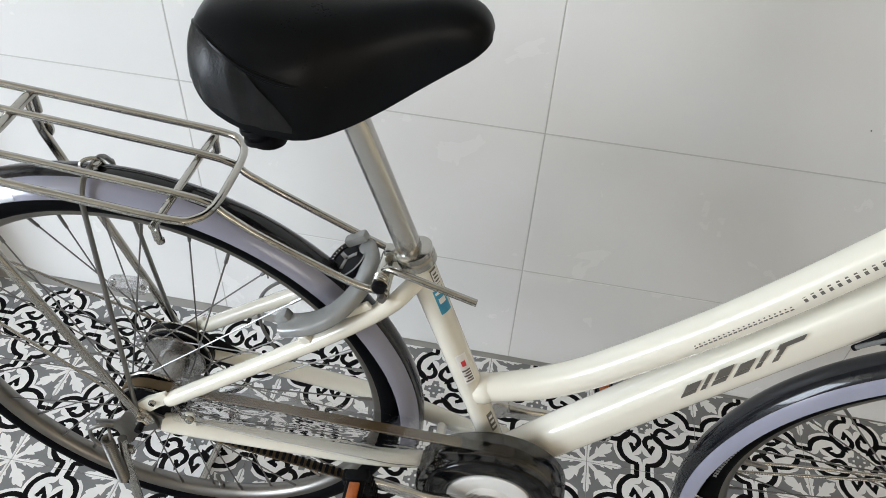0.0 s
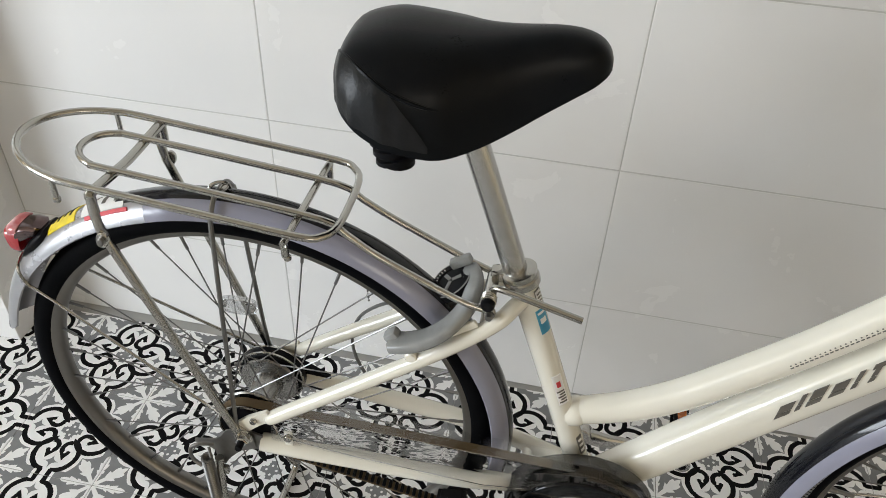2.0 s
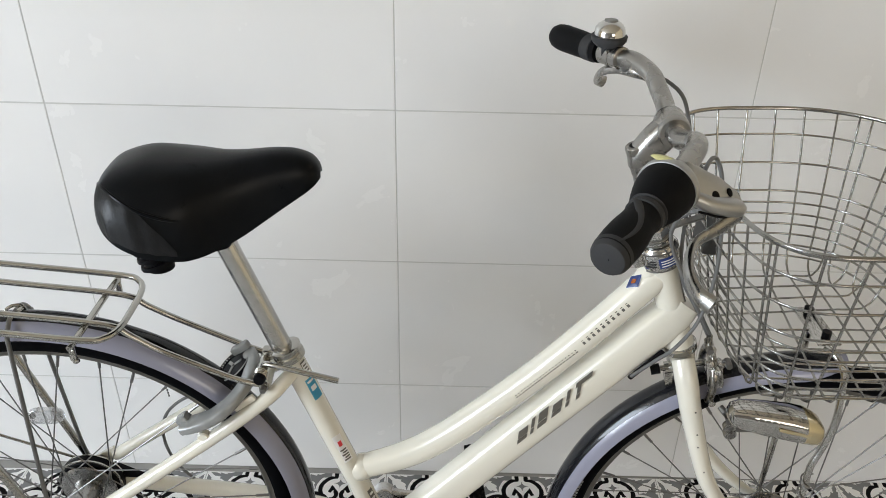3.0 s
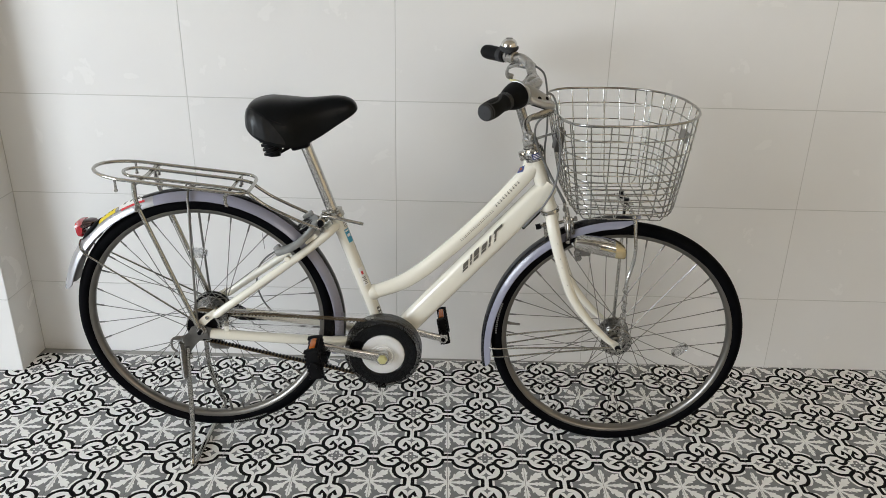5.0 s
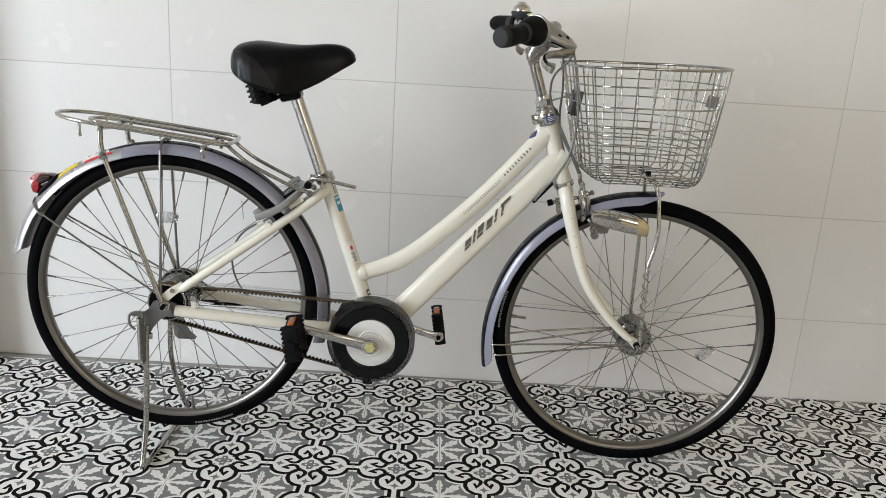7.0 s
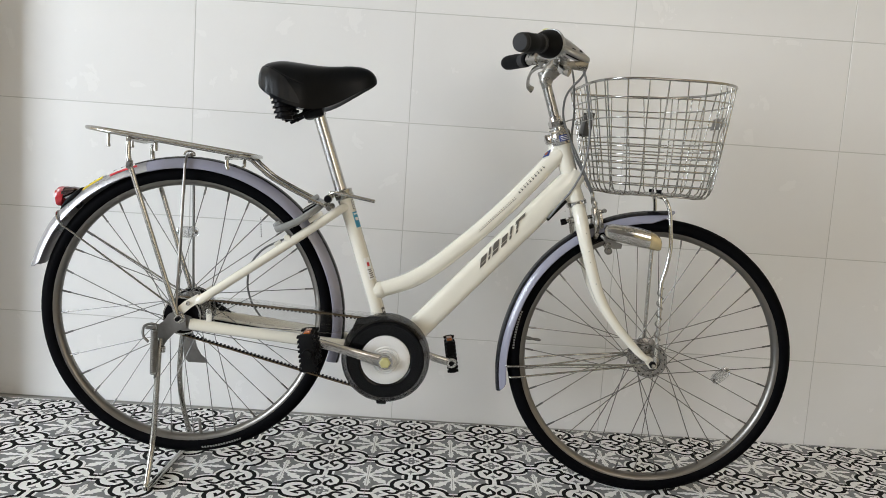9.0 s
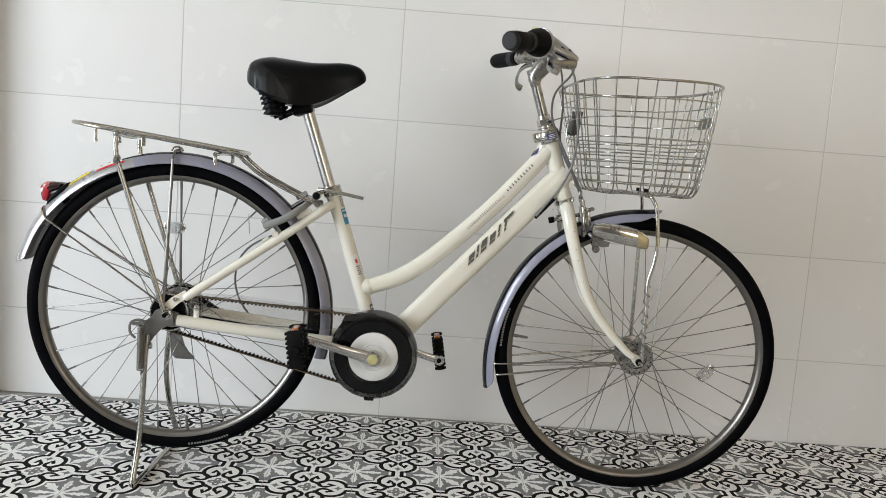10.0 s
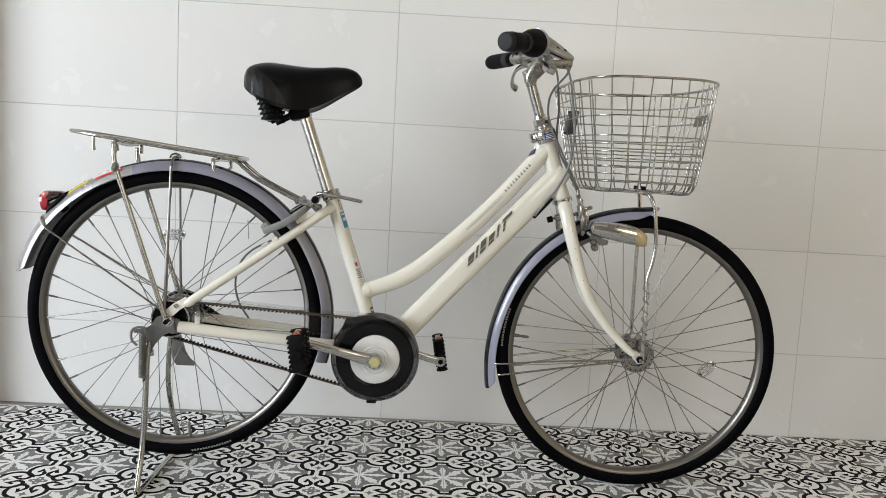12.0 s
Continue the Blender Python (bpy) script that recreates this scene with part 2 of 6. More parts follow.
BROWN_BELT = surface("taupe_belt_back", (0.100, 0.070, 0.038), 0.6, worn=(0.055, 0.042, 0.03), amount=0.5, scale=30.0, bump=0.1, spec=0.1)
WHITE_DISC = surface("white_alloy_disc", (0.74, 0.74, 0.73), 0.35, 0.0, amount=0.15, scale=20.0, bump=0.02)
DARK_CASE = surface("dark_smoked_case", (0.003, 0.0033, 0.004), 0.10, worn=(0.008, 0.008, 0.009), amount=0.6, scale=9.0, bump=0.03, coat=0.15, spec=0.25)
CLEAR = sheer("clear_case_plastic", (0.985, 0.985, 0.985), 0.06, 0.95, 1.7, 0.5)
RIPPLE = rippled_clear("rippled_clear_plastic")
CLEAR_SMOKE = sheer("smoky_case_plastic", (0.36, 0.36, 0.365), 0.06, 0.92)
DEEP_SMOKE = sheer("deep_smoked_plastic", (0.10, 0.10, 0.105), 0.05, 0.95)
# Pinkish lens plastic; its pale blotches stand in for reflections on the clear top.
PINK_GLINT = surface("pink_lens_reflections", (0.46, 0.11, 0.12), 0.10, worn=(0.70, 0.50, 0.50), amount=0.8, scale=70.0, bump=0.0, coat=0.6)
DARK_REFLECTOR = surface("dark_mirror_lens", (0.11, 0.075, 0.075), 0.14, 0.9, worn=(0.05, 0.02, 0.02), amount=1.0, scale=60.0, bump=0.0, coat=0.5)
REFLECTOR = sheer("clear_reflector", (0.90, 0.91, 0.92), 0.16, 0.35)
ORANGE = surface("orange_reflector", (0.42, 0.105, 0.012), 0.22, worn=(0.22, 0.055, 0.008), amount=0.6, scale=80.0, bump=0.5, fine=300.0, coat=0.6)
RED = surface("red_lamp_lens", (0.34, 0.008, 0.014), 0.12, worn=(0.45, 0.03, 0.04), amount=0.3, scale=40.0, bump=0.2, coat=0.8)
YELLOW = surface("yellow_sticker", (0.78, 0.60, 0.02), 0.4, worn=(0.30, 0.23, 0.03), amount=0.5, scale=70.0, bump=0.05)
RED_STICKER = surface("red_sticker", (0.62, 0.04, 0.05), 0.4, amount=0.4, scale=60.0, bump=0.05)
WHITE_STICKER = surface("white_sticker", (0.78, 0.77, 0.75), 0.4, amount=0.3, scale=60.0, bump=0.05)
BLUE_STICKER = surface("blue_sticker", (0.03, 0.25, 0.42), 0.35, worn=(0.10, 0.42, 0.50), amount=0.7, scale=50.0, bump=0.05)
NAVY = surface("navy_sticker", (0.018, 0.04, 0.16), 0.35, amount=0.3, scale=50.0, bump=0.05)
LETTER = surface("bronze_grey_print", (0.115, 0.105, 0.09), 0.4, amount=0.5, scale=60.0, bump=0.05)
GOLD_LENS = surface("amber_tinted_lamp_nose", (0.58, 0.49, 0.30), 0.16, 0.6, worn=(0.48, 0.36, 0.15), amount=0.5, scale=30.0, bump=0.05, coat=0.6)
DUST_CAP = surface("yellowed_cap", (0.56, 0.53, 0.25), 0.4, amount=0.4, scale=60.0, bump=0.08)


# ---- mesh helpers ----
def finish(name, bm, material, parent=None, label="", m=None, sharp=38):
    bmesh.ops.recalc_face_normals(bm, faces=bm.faces)
    me = bpy.data.meshes.new(name)
    bm.to_mesh(me)
    bm.free()
    me.materials.append(material)
    for p in me.polygons:
        p.use_smooth = True
    me.set_sharp_from_angle(angle=radians(sharp))
    return hang(name, me, parent, label, m)


def hang(name, me, parent=None, label="", m=None):
    """An object on a mesh, under its thing or part."""
    ob = new(name, me)
    ob.parent = parent
    if m is not None:
        ob.matrix_local = m
    if label:
        ob["label"] = label
    return ob


part = finish


def spline(pts, k=6, closed=False):
    """A smooth curve through the points."""
    P = [Vector(p) for p in pts]
    n = len(P)
    out = []
    for i in range(n if closed else n - 1):
        if closed:
            p0, p1, p2, p3 = P[i - 1], P[i], P[(i + 1) % n], P[(i + 2) % n]
        else:
            p0, p1, p2, p3 = P[max(i - 1, 0)], P[i], P[i + 1], P[min(i + 2, n - 1)]
        for j in range(k):
            t = j / k
            out.append(0.5 * (2 * p1 + (p2 - p0) * t + (2 * p0 - 5 * p1 + 4 * p2 - p3) * t * t + (3 * p1 - p0 - 3 * p2 + p3) * t ** 3))
    if not closed:
        out.append(P[-1])
    return out


def sweep(bm, pts, r, n=8, closed=False, section=None, side=None):
    """A tube of radius r (one number, or one a point) along the points; section: its outline in (side, up) units of r."""
    P = [Vector(p) for p in pts]
    R = r if isinstance(r, (list, tuple)) else [r] * len(P)
    sec = section or [(math.cos(2 * math.pi * i / n), math.sin(2 * math.pi * i / n)) for i in range(n)]
    rings, prev = [], None
    for i, p in enumerate(P):
        a = P[i - 1] if (i or closed) else p
        b = P[(i + 1) % len(P)] if (closed or i + 1 < len(P)) else p
        d = (b - a).normalized()
        if side is not None:
            u = Vector(side) - d * d.dot(Vector(side))
        elif prev is None:
            u = d.orthogonal()
        else:
            u = prev - d * d.dot(prev)
        u.normalize()
        prev = u
        w = d.cross(u)
        rings.append([bm.verts.new(p + (u * x + w * y) * R[i]) for x, y in sec])
    m = len(sec)
    for i in range(len(rings) if closed else len(rings) - 1):
        A, B = rings[i], rings[(i + 1) % len(rings)]
        for j in range(m):
            bm.faces.new((A[j], A[(j + 1) % m], B[(j + 1) % m], B[j]))
    if not closed:
        bm.faces.new(rings[0][::-1])
        bm.faces.new(rings[-1])
    return bm


def tube(pts, r, n=8, closed=False, smooth=0, **kw):
    return sweep(bmesh.new(), spline(pts, smooth, closed) if smooth else pts, r, n, closed, **kw)


def turn(bm, sec, centre=(0, 0, 0), a0=0.0, a1=360.0, n=96, grow=None):
    """Turns a closed outline of (radius, y) about the y axis through the centre, from a0 to a1 degrees; grow(degrees) widens the radius on the way."""
    full = abs(a1 - a0) >= 359.9
    cx, cy, cz = centre
    steps = n if full else n + 1
    rings = []
    for i in range(steps):
        t = radians(a0 + (a1 - a0) * i / n)
        g = grow(a0 + (a1 - a0) * i / n) if grow else 0.0
        rings.append([bm.verts.new((cx + (r + g) * math.cos(t), cy + y, cz + (r + g) * math.sin(t))) for r, y in sec])
    m = len(sec)
    for i in range(steps if full else steps - 1):
        A, B = rings[i], rings[(i + 1) % steps]
        for j in range(m):
            bm.faces.new((A[j], A[(j + 1) % m], B[(j + 1) % m], B[j]))
    if not full:
        bm.faces.new(rings[0][::-1])
        bm.faces.new(rings[-1])
    return bm


def block(bm, centre, size, bevel=0.002, rot=None, seg=2):
    """A box with rounded edges."""
    made = bmesh.ops.create_cube(bm, size=1.0)["verts"]
    bmesh.ops.scale(bm, vec=size, verts=made)
    if bevel:
        edges = {e for v in made for e in v.link_edges}
        made = [v for v in bmesh.ops.bevel(bm, geom=list(edges), offset=bevel, segments=seg, profile=0.5, affect="EDGES")["verts"]]
    m = Matrix.Translation(centre) @ (rot.to_4x4() if rot else Matrix())
    bmesh.ops.transform(bm, matrix=m, verts=list(set(made)))
    return bm


def plate(bm, outline, y0, y1):
    """A flat plate: an outline of (x, z) between two values of y."""
    A = [bm.verts.new((x, y0, z)) for x, z in outline]
    B = [bm.verts.new((x, y1, z)) for x, z in outline]
    n = len(A)
    bm.faces.new(A)
    bm.faces.new(B[::-1])
    for i in range(n):
        bm.faces.new((A[i], A[(i + 1) % n], B[(i + 1) % n], B[i]))
    return bm


def turny(deg):
    return Matrix.Rotation(radians(deg), 3, "Y")


# ---- the bay: floor, walls, pillar, ceiling ----
PILLAR_X, PILLAR_Y = -1.166, -0.137
WEST, EAST, SOUTH, TOP = -4.4, 3.0, -4.8, 2.75


def slab(name, lo, hi, material, label, category):
    bm = bmesh.new()
    block(bm, [(p + q) / 2 for p, q in zip(lo, hi)], [q - p for p, q in zip(lo, hi)], 0)
    return tagged(finish(name, bm, material), label, category, kind="structure")


floor = slab("floor", (WEST - 2.4, SOUTH - 2.0, -0.12), (EAST + 0.2, 0.2, -0.0015), GROUT, "grey grout bed under patterned floor tiles", "floor")
wall_north = slab("wall_north", (PILLAR_X - 0.2, 0.0007, 0.0), (EAST, 0.2, TOP), WALL_GROUT, "wall faced with large pale glazed tiles", "wall")
pillar = slab("wall_pillar", (WEST, PILLAR_Y + 0.0007, 0.0), (PILLAR_X - 0.0007, 0.2, TOP), WALL_GROUT, "tiled wall step beside the bicycle bay", "pillar")
slab("wall_east", (EAST, SOUTH, 0.0), (EAST + 0.2, 0.2, TOP), BOUNCE_CREAM, "unseen cream side wall for warm bounced light", "wall")
# west wall with a wide doorway
slab("wall_west_a", (WEST - 0.2, SOUTH, 0.0), (WEST, -4.5, TOP), BOUNCE_CREAM, "plain cream plastered wall beside the doorway", "wall")
slab("wall_west_b", (WEST - 0.2, -2.1, 0.0), (WEST, 0.2, TOP), BOUNCE_CREAM, "plain cream plastered wall beside the doorway", "wall")
slab("wall_west_c", (WEST - 0.2, -4.5, 2.60), (WEST, -2.1, TOP), BOUNCE_CREAM, "plain cream plastered lintel over the doorway", "wall")
# unseen south wall, with an opening made for the added fill lamp
slab("wall_south_a", (WEST, SOUTH - 0.2, 0.0), (0.8, SOUTH, TOP), SOUTH_BROWN, "unseen wall behind, dark brown to keep reflections low", "wall")
slab("wall_south_b", (2.6, SOUTH - 0.2, 0.0), (EAST, SOUTH, TOP), SOUTH_BROWN, "unseen wall behind, dark brown to keep reflections low", "wall")
slab("wall_south_c", (0.8, SOUTH - 0.2, 0.0), (2.6, SOUTH, 0.9), SOUTH_BROWN, "unseen brown wall below the fill lamp's opening", "wall")
slab("wall_south_d", (0.8, SOUTH - 0.2, 2.3), (2.6, SOUTH, TOP), SOUTH_BROWN, "unseen brown wall above the fill lamp's opening", "wall")
slab("ceiling", (WEST - 0.2, SOUTH - 0.2, TOP), (EAST + 0.2, 0.2, TOP + 0.15), BOUNCE_TAN, "unseen ceiling, warm tan for bounced light", "ceiling")

# ---- bicycle ----
bicycle = tagged(new("bicycle"), "cream city bicycle with wire basket on a double stand", "bicycle")
bicycle.matrix_world = pose(0, -0.422, 0, 0, 0, 2.1)

REAR, FRONT, BB = (-0.453, 0.0, 0.371), (0.606, 0.0, 0.3255), (0.0, 0.0, 0.301)
# the steered group turns about the head tube's axis
HEAD_LOW, HEAD_TOP = Vector((0.412, 0, 0.671)), Vector((0.347, 0, 0.859))
STEER = Matrix.Translation(HEAD_LOW) @ Matrix.Rotation(radians(-5.0), 4, HEAD_TOP - HEAD_LOW) @ Matrix.Translation(-HEAD_LOW)


def oval(n, sx, sy, p=2.0):
    out = []
    for i in range(n):
        t = 2 * math.pi * i / n
        c, s = math.cos(t), math.sin(t)
        out.append((sx * math.copysign(abs(c) ** (2 / p), c), sy * math.copysign(abs(s) ** (2 / p), s)))
    return out


WHEEL_SIZE = Matrix.Scale(1.0135, 4)


def wheel(name, m, flange, half, hub_r, label):
    """Rim with tyre, spokes, hub, valve; its axle lies on y."""
    rim_sec = [(0.302, -0.0135), (0.301, -0.0115), (0.293, -0.0105), (0.292, 0.0105), (0.301, 0.0115), (0.302, 0.0135),
               (0.294, 0.0135), (0.288, 0.0115), (0.2835, 0.006), (0.2825, 0.0), (0.2835, -0.006), (0.288, -0.0115), (0.294, -0.0135)]
    w = part(name, turn(bmesh.new(), rim_sec, n=120), RIM, bicycle, label, m)
    tyre_sec = [(0.3065 + 0.0175 * s, 0.0175 * c) for c, s in oval(20, 1.0, 1.0, 2.1)]
    bm = turn(bmesh.new(), tyre_sec, n=120)
    part("tyre", bm, RUBBER, w, "black rubber tyre with moulded sidewall")
    # spokes: four kinds by side and lean, each mesh shared round the wheel
    kinds = {}
    for j in range(36):
        side, lean = (-1, 1)[j % 2], (-1, 1)[(j // 2) % 2]
        if (side, lean) not in kinds:
            t = radians(58 * lean)
            a = Vector((flange * math.cos(t), side * half, flange * math.sin(t)))
            b = Vector((0.284, side * 0.003, 0.0))
            bm = sweep(bmesh.new(), [a, a.lerp(b, 0.93)], 0.0010, 6)
            sweep(bm, [a.lerp(b, 0.925), b], 0.0021, 6)
            sp = part("spoke", bm, SPOKE, w, "", turny(-10 * j).to_4x4())
            kinds[side, lean] = sp.data
        else:
            hang("spoke", kinds[side, lean], w, "", turny(-10 * j).to_4x4())
    cheek = [(0.004, 0.022), (0.0085, 0.018), (0.0095, 0.009), (hub_r * 0.76, 0.0085), (hub_r * 0.90, 0.006), (hub_r * 0.93, -0.002), (hub_r * 1.10, -0.002), (hub_r * 1.15, 0.0015), (flange + 0.0035, 0.002), (flange + 0.005, 0.0), (flange + 0.0035, -0.003), (hub_r, -0.006)]
    bm = turn(bmesh.new(), [(r, -half - y) for r, y in cheek] + [(hub_r * 0.94, -half * 0.45), (hub_r * 0.94, half * 0.45)] + [(r, half + y) for r, y in cheek[::-1]], n=48)
    part("hub", bm, HUB_ALLOY, w, "dull alloy hub with drilled flanges", sharp=22)
    hole = None
    for k in range(18):
        m2 = turny(-20 * k - 10).to_4x4()
        if hole is None:
            hole = part("spoke_hole", turn(bmesh.new(), [(0.0, -0.0006), (0.0017, -0.0006), (0.0017, 0.0006), (0.0, 0.0006)], (flange - 0.001, -half - 0.0022, 0), n=8), BLACK, w, "", m2).data
        else:
            hang("spoke_hole", hole, w, "", m2)
    return w


front_wheel = wheel("front_wheel", STEER @ Matrix.Translation(FRONT) @ Matrix.Scale(1.0045, 4), 0.035, 0.030, 0.021, "spoked front wheel with dull alloy rim")
rear_wheel = wheel("rear_wheel", Matrix.Translation(REAR) @ Matrix.Rotation(radians(16.2), 4, "Y") @ WHEEL_SIZE, 0.037, 0.030, 0.022, "spoked rear wheel with dull alloy rim")

# frame: one welded piece
TUBE_N = 24
bm = bmesh.new()
top_tube = spline([(-0.040, 0, 0.436), (-0.021, 0, 0.443), (0.042, 0, 0.467), (0.098, 0, 0.503), (0.165, 0, 0.562), (0.226, 0, 0.621), (0.286, 0, 0.686), (0.346, 0, 0.757), (0.372, 0, 0.788)], 6)
sweep(bm, [p + Vector((-0.002, 0, 0.004)) for p in top_tube], [min(0.0194, 0.0154 + 0.0003 * i) for i in range(len(top_tube) - 4)] + [0.0190, 0.0184, 0.0172, 0.0150], section=oval(TUBE_N, 1.0, 1.0, 2.3), side=(-0.743, 0, 0.669))
sweep(bm, [(-0.034, 0, 0.4420), (-0.025, 0, 0.4460), (-0.019, 0, 0.4485), (-0.015, 0, 0.4500)], [0.0190, 0.0204, 0.0196, 0.0172], TUBE_N)
# fillets that carry the tubes into the head tube
sweep(bm, spline([(0.322, 0, 0.736), (0.341, 0, 0.763), (0.351, 0, 0.786), (0.3555, 0, 0.806), (0.3575, 0, 0.826)], 4), [0.0140] * 9 + [0.0150, 0.0158, 0.0162, 0.0165, 0.0168, 0.0168, 0.0168, 0.0168], TUBE_N)
sweep(bm, [(0.014, 0, 0.303), (0.070, 0, 0.365), (0.378, 0, 0.707), (0.392, 0, 0.7225), (0.401, 0, 0.7346), (0.408, 0, 0.7440)], [0.025, 0.0270, 0.0270, 0.0260, 0.0240, 0.0210], section=oval(28, 1.0, 0.82, 3.2), side=(-0.743, 0, 0.669))
sweep(bm, [(0.006, 0, 0.303), (-0.032, 0, 0.418), (-0.118, 0, 0.664)], 0.0165, TUBE_N)
axis = (HEAD_TOP - HEAD_LOW).normalized()
sweep(bm, [HEAD_LOW + axis * t for t in (-0.002, 0.01, 0.03, 0.115, 0.13, 0.142)], [0.0215, 0.020, 0.0188, 0.0188, 0.020, 0.0215], TUBE_N)
turn(bm, [(0.0, -0.036), (0.021, -0.036), (0.0215, -0.034), (0.0215, 0.034), (0.021, 0.036), (0.0, 0.036)], BB, n=32)
for s in (-1, 1):
    sweep(bm, spline([(-0.02, s * 0.022, 0.312), (-0.10, s * 0.038, 0.323), (-0.17, s * 0.050, 0.331), (-0.31, s * 0.058, 0.344), (-0.387, s * 0.062, 0.352), (-0.432, s * 0.064, 0.357)], 5), [0.0128] * 18 + [0.0132] * 7 + [0.0125], 16, section=oval(16, 1.0, 0.95))
    sweep(bm, spline([(-0.106, s * 0.004, 0.634), (-0.120, s * 0.020, 0.626), (-0.140, s * 0.036, 0.611), (-0.20, s * 0.048, 0.566), (-0.30, s * 0.056, 0.493), (-0.400, s * 0.062, 0.420), (-0.418, s * 0.063, 0.405)], 4), [0.010] * 21 + [0.0098, 0.009, 0.008, 0.007], 14)
    plate(bm, [(-0.463, 0.381), (-0.462, 0.391), (-0.445, 0.407), (-0.418, 0.424), (-0.409, 0.409), (-0.429, 0.395), (-0.444, 0.381), (-0.452, 0.373)], s * 0.061, s * 0.0665)
# bridges between the stays
sweep(bm, [(-0.150, -0.030, 0.602), (-0.150, 0.030, 0.602)], 0.006, 10)
sweep(bm, [(-0.075, -0.030, 0.318), (-0.075, 0.030, 0.318)], 0.007, 10)
frame_part = part("frame", bm, PAINT, bicycle, "cream-white painted frame with curved top tube")

# fork, turned with the handlebar
bm = bmesh.new()
sweep(bm, [HEAD_LOW + axis * t for t in (0.02, -0.008, -0.022)], [0.016, 0.019, 0.017], 20)
for s in (-1, 1):
    leg = spline([(0.414, s * 0.020, 0.664), (0.420, s * 0.036, 0.640), (0.439, s * 0.046, 0.572), (0.475, s * 0.050, 0.471), (0.520, s * 0.053, 0.404), (0.572, s * 0.055, 0.351), (0.594, s * 0.056, 0.335)], 5)
    rr = [0.0155] * 6 + [0.0155 - 0.0085 * i / (len(leg) - 7) for i in range(len(leg) - 6)]
    sweep(bm, leg, rr, 16)
    plate(bm, [(0.588, 0.345), (0.598, 0.343), (0.616, 0.332), (0.617, 0.316), (0.602, 0.314), (0.588, 0.330)], s * 0.053, s * 0.057)
fork = part("fork", bm, PAINT, bicycle, "cream-white painted fork with forward bend", STEER)


def rear_flare(a):
    """The rear mudguard stands off the tyre towards its tail."""
    return 0.012 * min(1.0, max(0.0, (a - 108) / 42)) ** 1.2 + 0.006 * max(0.0, (25 - a) / 39)


def front_flare(a):
    """The front mudguard flicks outward at both ends."""
    return 0.017 * max(0.0, (a - 160) / 36) ** 1.6 + 0.005 * max(0.0, (94 - a) / 9) ** 2


def fender(name, centre, a0, a1, r, half, label, m=None, material=None, grow=None, taper=(0, 0)):
    bm = bmesh.new()
    rings, n = [], 80
    for i in range(n + 1):
        a = a0 + (a1 - a0) * i / n
        wide = 78 * min(1.0, 0.30 + 0.70 * math.sqrt((a - a0) / taper[0]) if taper[0] else 1.0) * min(1.0, 0.55 + 0.45 * math.sqrt(max(0.0, a1 - a) / taper[1]) if taper[1] else 1.0)
        g = grow(a) if grow else 0.0
        ring = []
        for d in (0.0, 0.0016):
            for k in range(15):
                t = radians(wide * (-1 + 2 * k / 14)) * (1 if d == 0.0 else -1)
                rr, y = r + g - d - 0.030 * (1 - math.cos(t)), (half - d) * math.sin(t)
                ring.append(bm.verts.new((centre[0] + rr * math.cos(radians(a)), centre[1] + y, centre[2] + rr * math.sin(radians(a)))))
        rings.append(ring)
    for A, B in zip(rings, rings[1:]):
        for j in range(30):
            bm.faces.new((A[j], A[(j + 1) % 30], B[(j + 1) % 30], B[j]))
    bm.faces.new(rings[0][::-1])
    bm.faces.new(rings[-1])
    return part(name, bm, material or FENDER, bicycle, label, m)


def ridge(centre, a0, a1, r, half, wide, owner, grow=None):
    """The dark strip along a mudguard's crest, wide degrees to each side."""
    out, inn = [], []
    for i in range(9):
        t = radians(-wide + 2 * wide * i / 8)
        lift = 0.0012 if 0 < i < 8 else 0.0004
        out.append((r + lift - 0.030 * (1 - math.cos(t)), (half + lift) * math.sin(t)))
        inn.append((r - 0.0005 - 0.030 * (1 - math.cos(t)), (half - 0.0005) * math.sin(t)))
    return part("ridge", turn(bmesh.new(), out + inn[::-1], centre, a0, a1, 72, grow), SMOKE, owner, "dark smoked strip along the mudguard")


rear_fender = fender("rear_fender", REAR, -16, 107, 0.3495, 0.0285, "glossy lavender-grey rear mudguard", grow=rear_flare)
tail_fender = fender("rear_fender_tail", REAR, 106.5, 166, 0.3499, 0.0287, "silver-grey mudguard tail", material=FENDER_TAIL, grow=rear_flare, taper=(0, 3.0))
ridge(REAR, -16, 113, 0.3495, 0.0285, 27, rear_fender, rear_flare)
front_fender = fender("front_fender", FRONT, 85.5, 197, 0.3415, 0.0275, "glossy lavender-grey front mudguard", STEER, grow=front_flare, taper=(9.0, 3.0))
ridge(FRONT, 87.5, 197, 0.3415, 0.0275, 42, front_fender, front_flare)

# saddle
# saddle outline: x, half width, top, bottom
SADDLE = [(-0.310, 0.018, 0.904, 0.892), (-0.308, 0.045, 0.919, 0.885), (-0.300, 0.065, 0.932, 0.876), (-0.283, 0.079, 0.939, 0.864), (-0.260, 0.085, 0.943, 0.853), (-0.235, 0.084, 0.942, 0.845),
          (-0.205, 0.078, 0.940, 0.840), (-0.175, 0.060, 0.939, 0.843), (-0.145, 0.045, 0.941, 0.855), (-0.115, 0.035, 0.944, 0.873), (-0.090, 0.030, 0.943, 0.889), (-0.072, 0.025, 0.937, 0.900), (-0.062, 0.017, 0.928, 0.907), (-0.058, 0.009, 0.919, 0.911)]


def saddle_mid(x):
    """The saddle is turned a little on its post: its middle line."""
    return 0.008 + 0.070 * (x + 0.26)


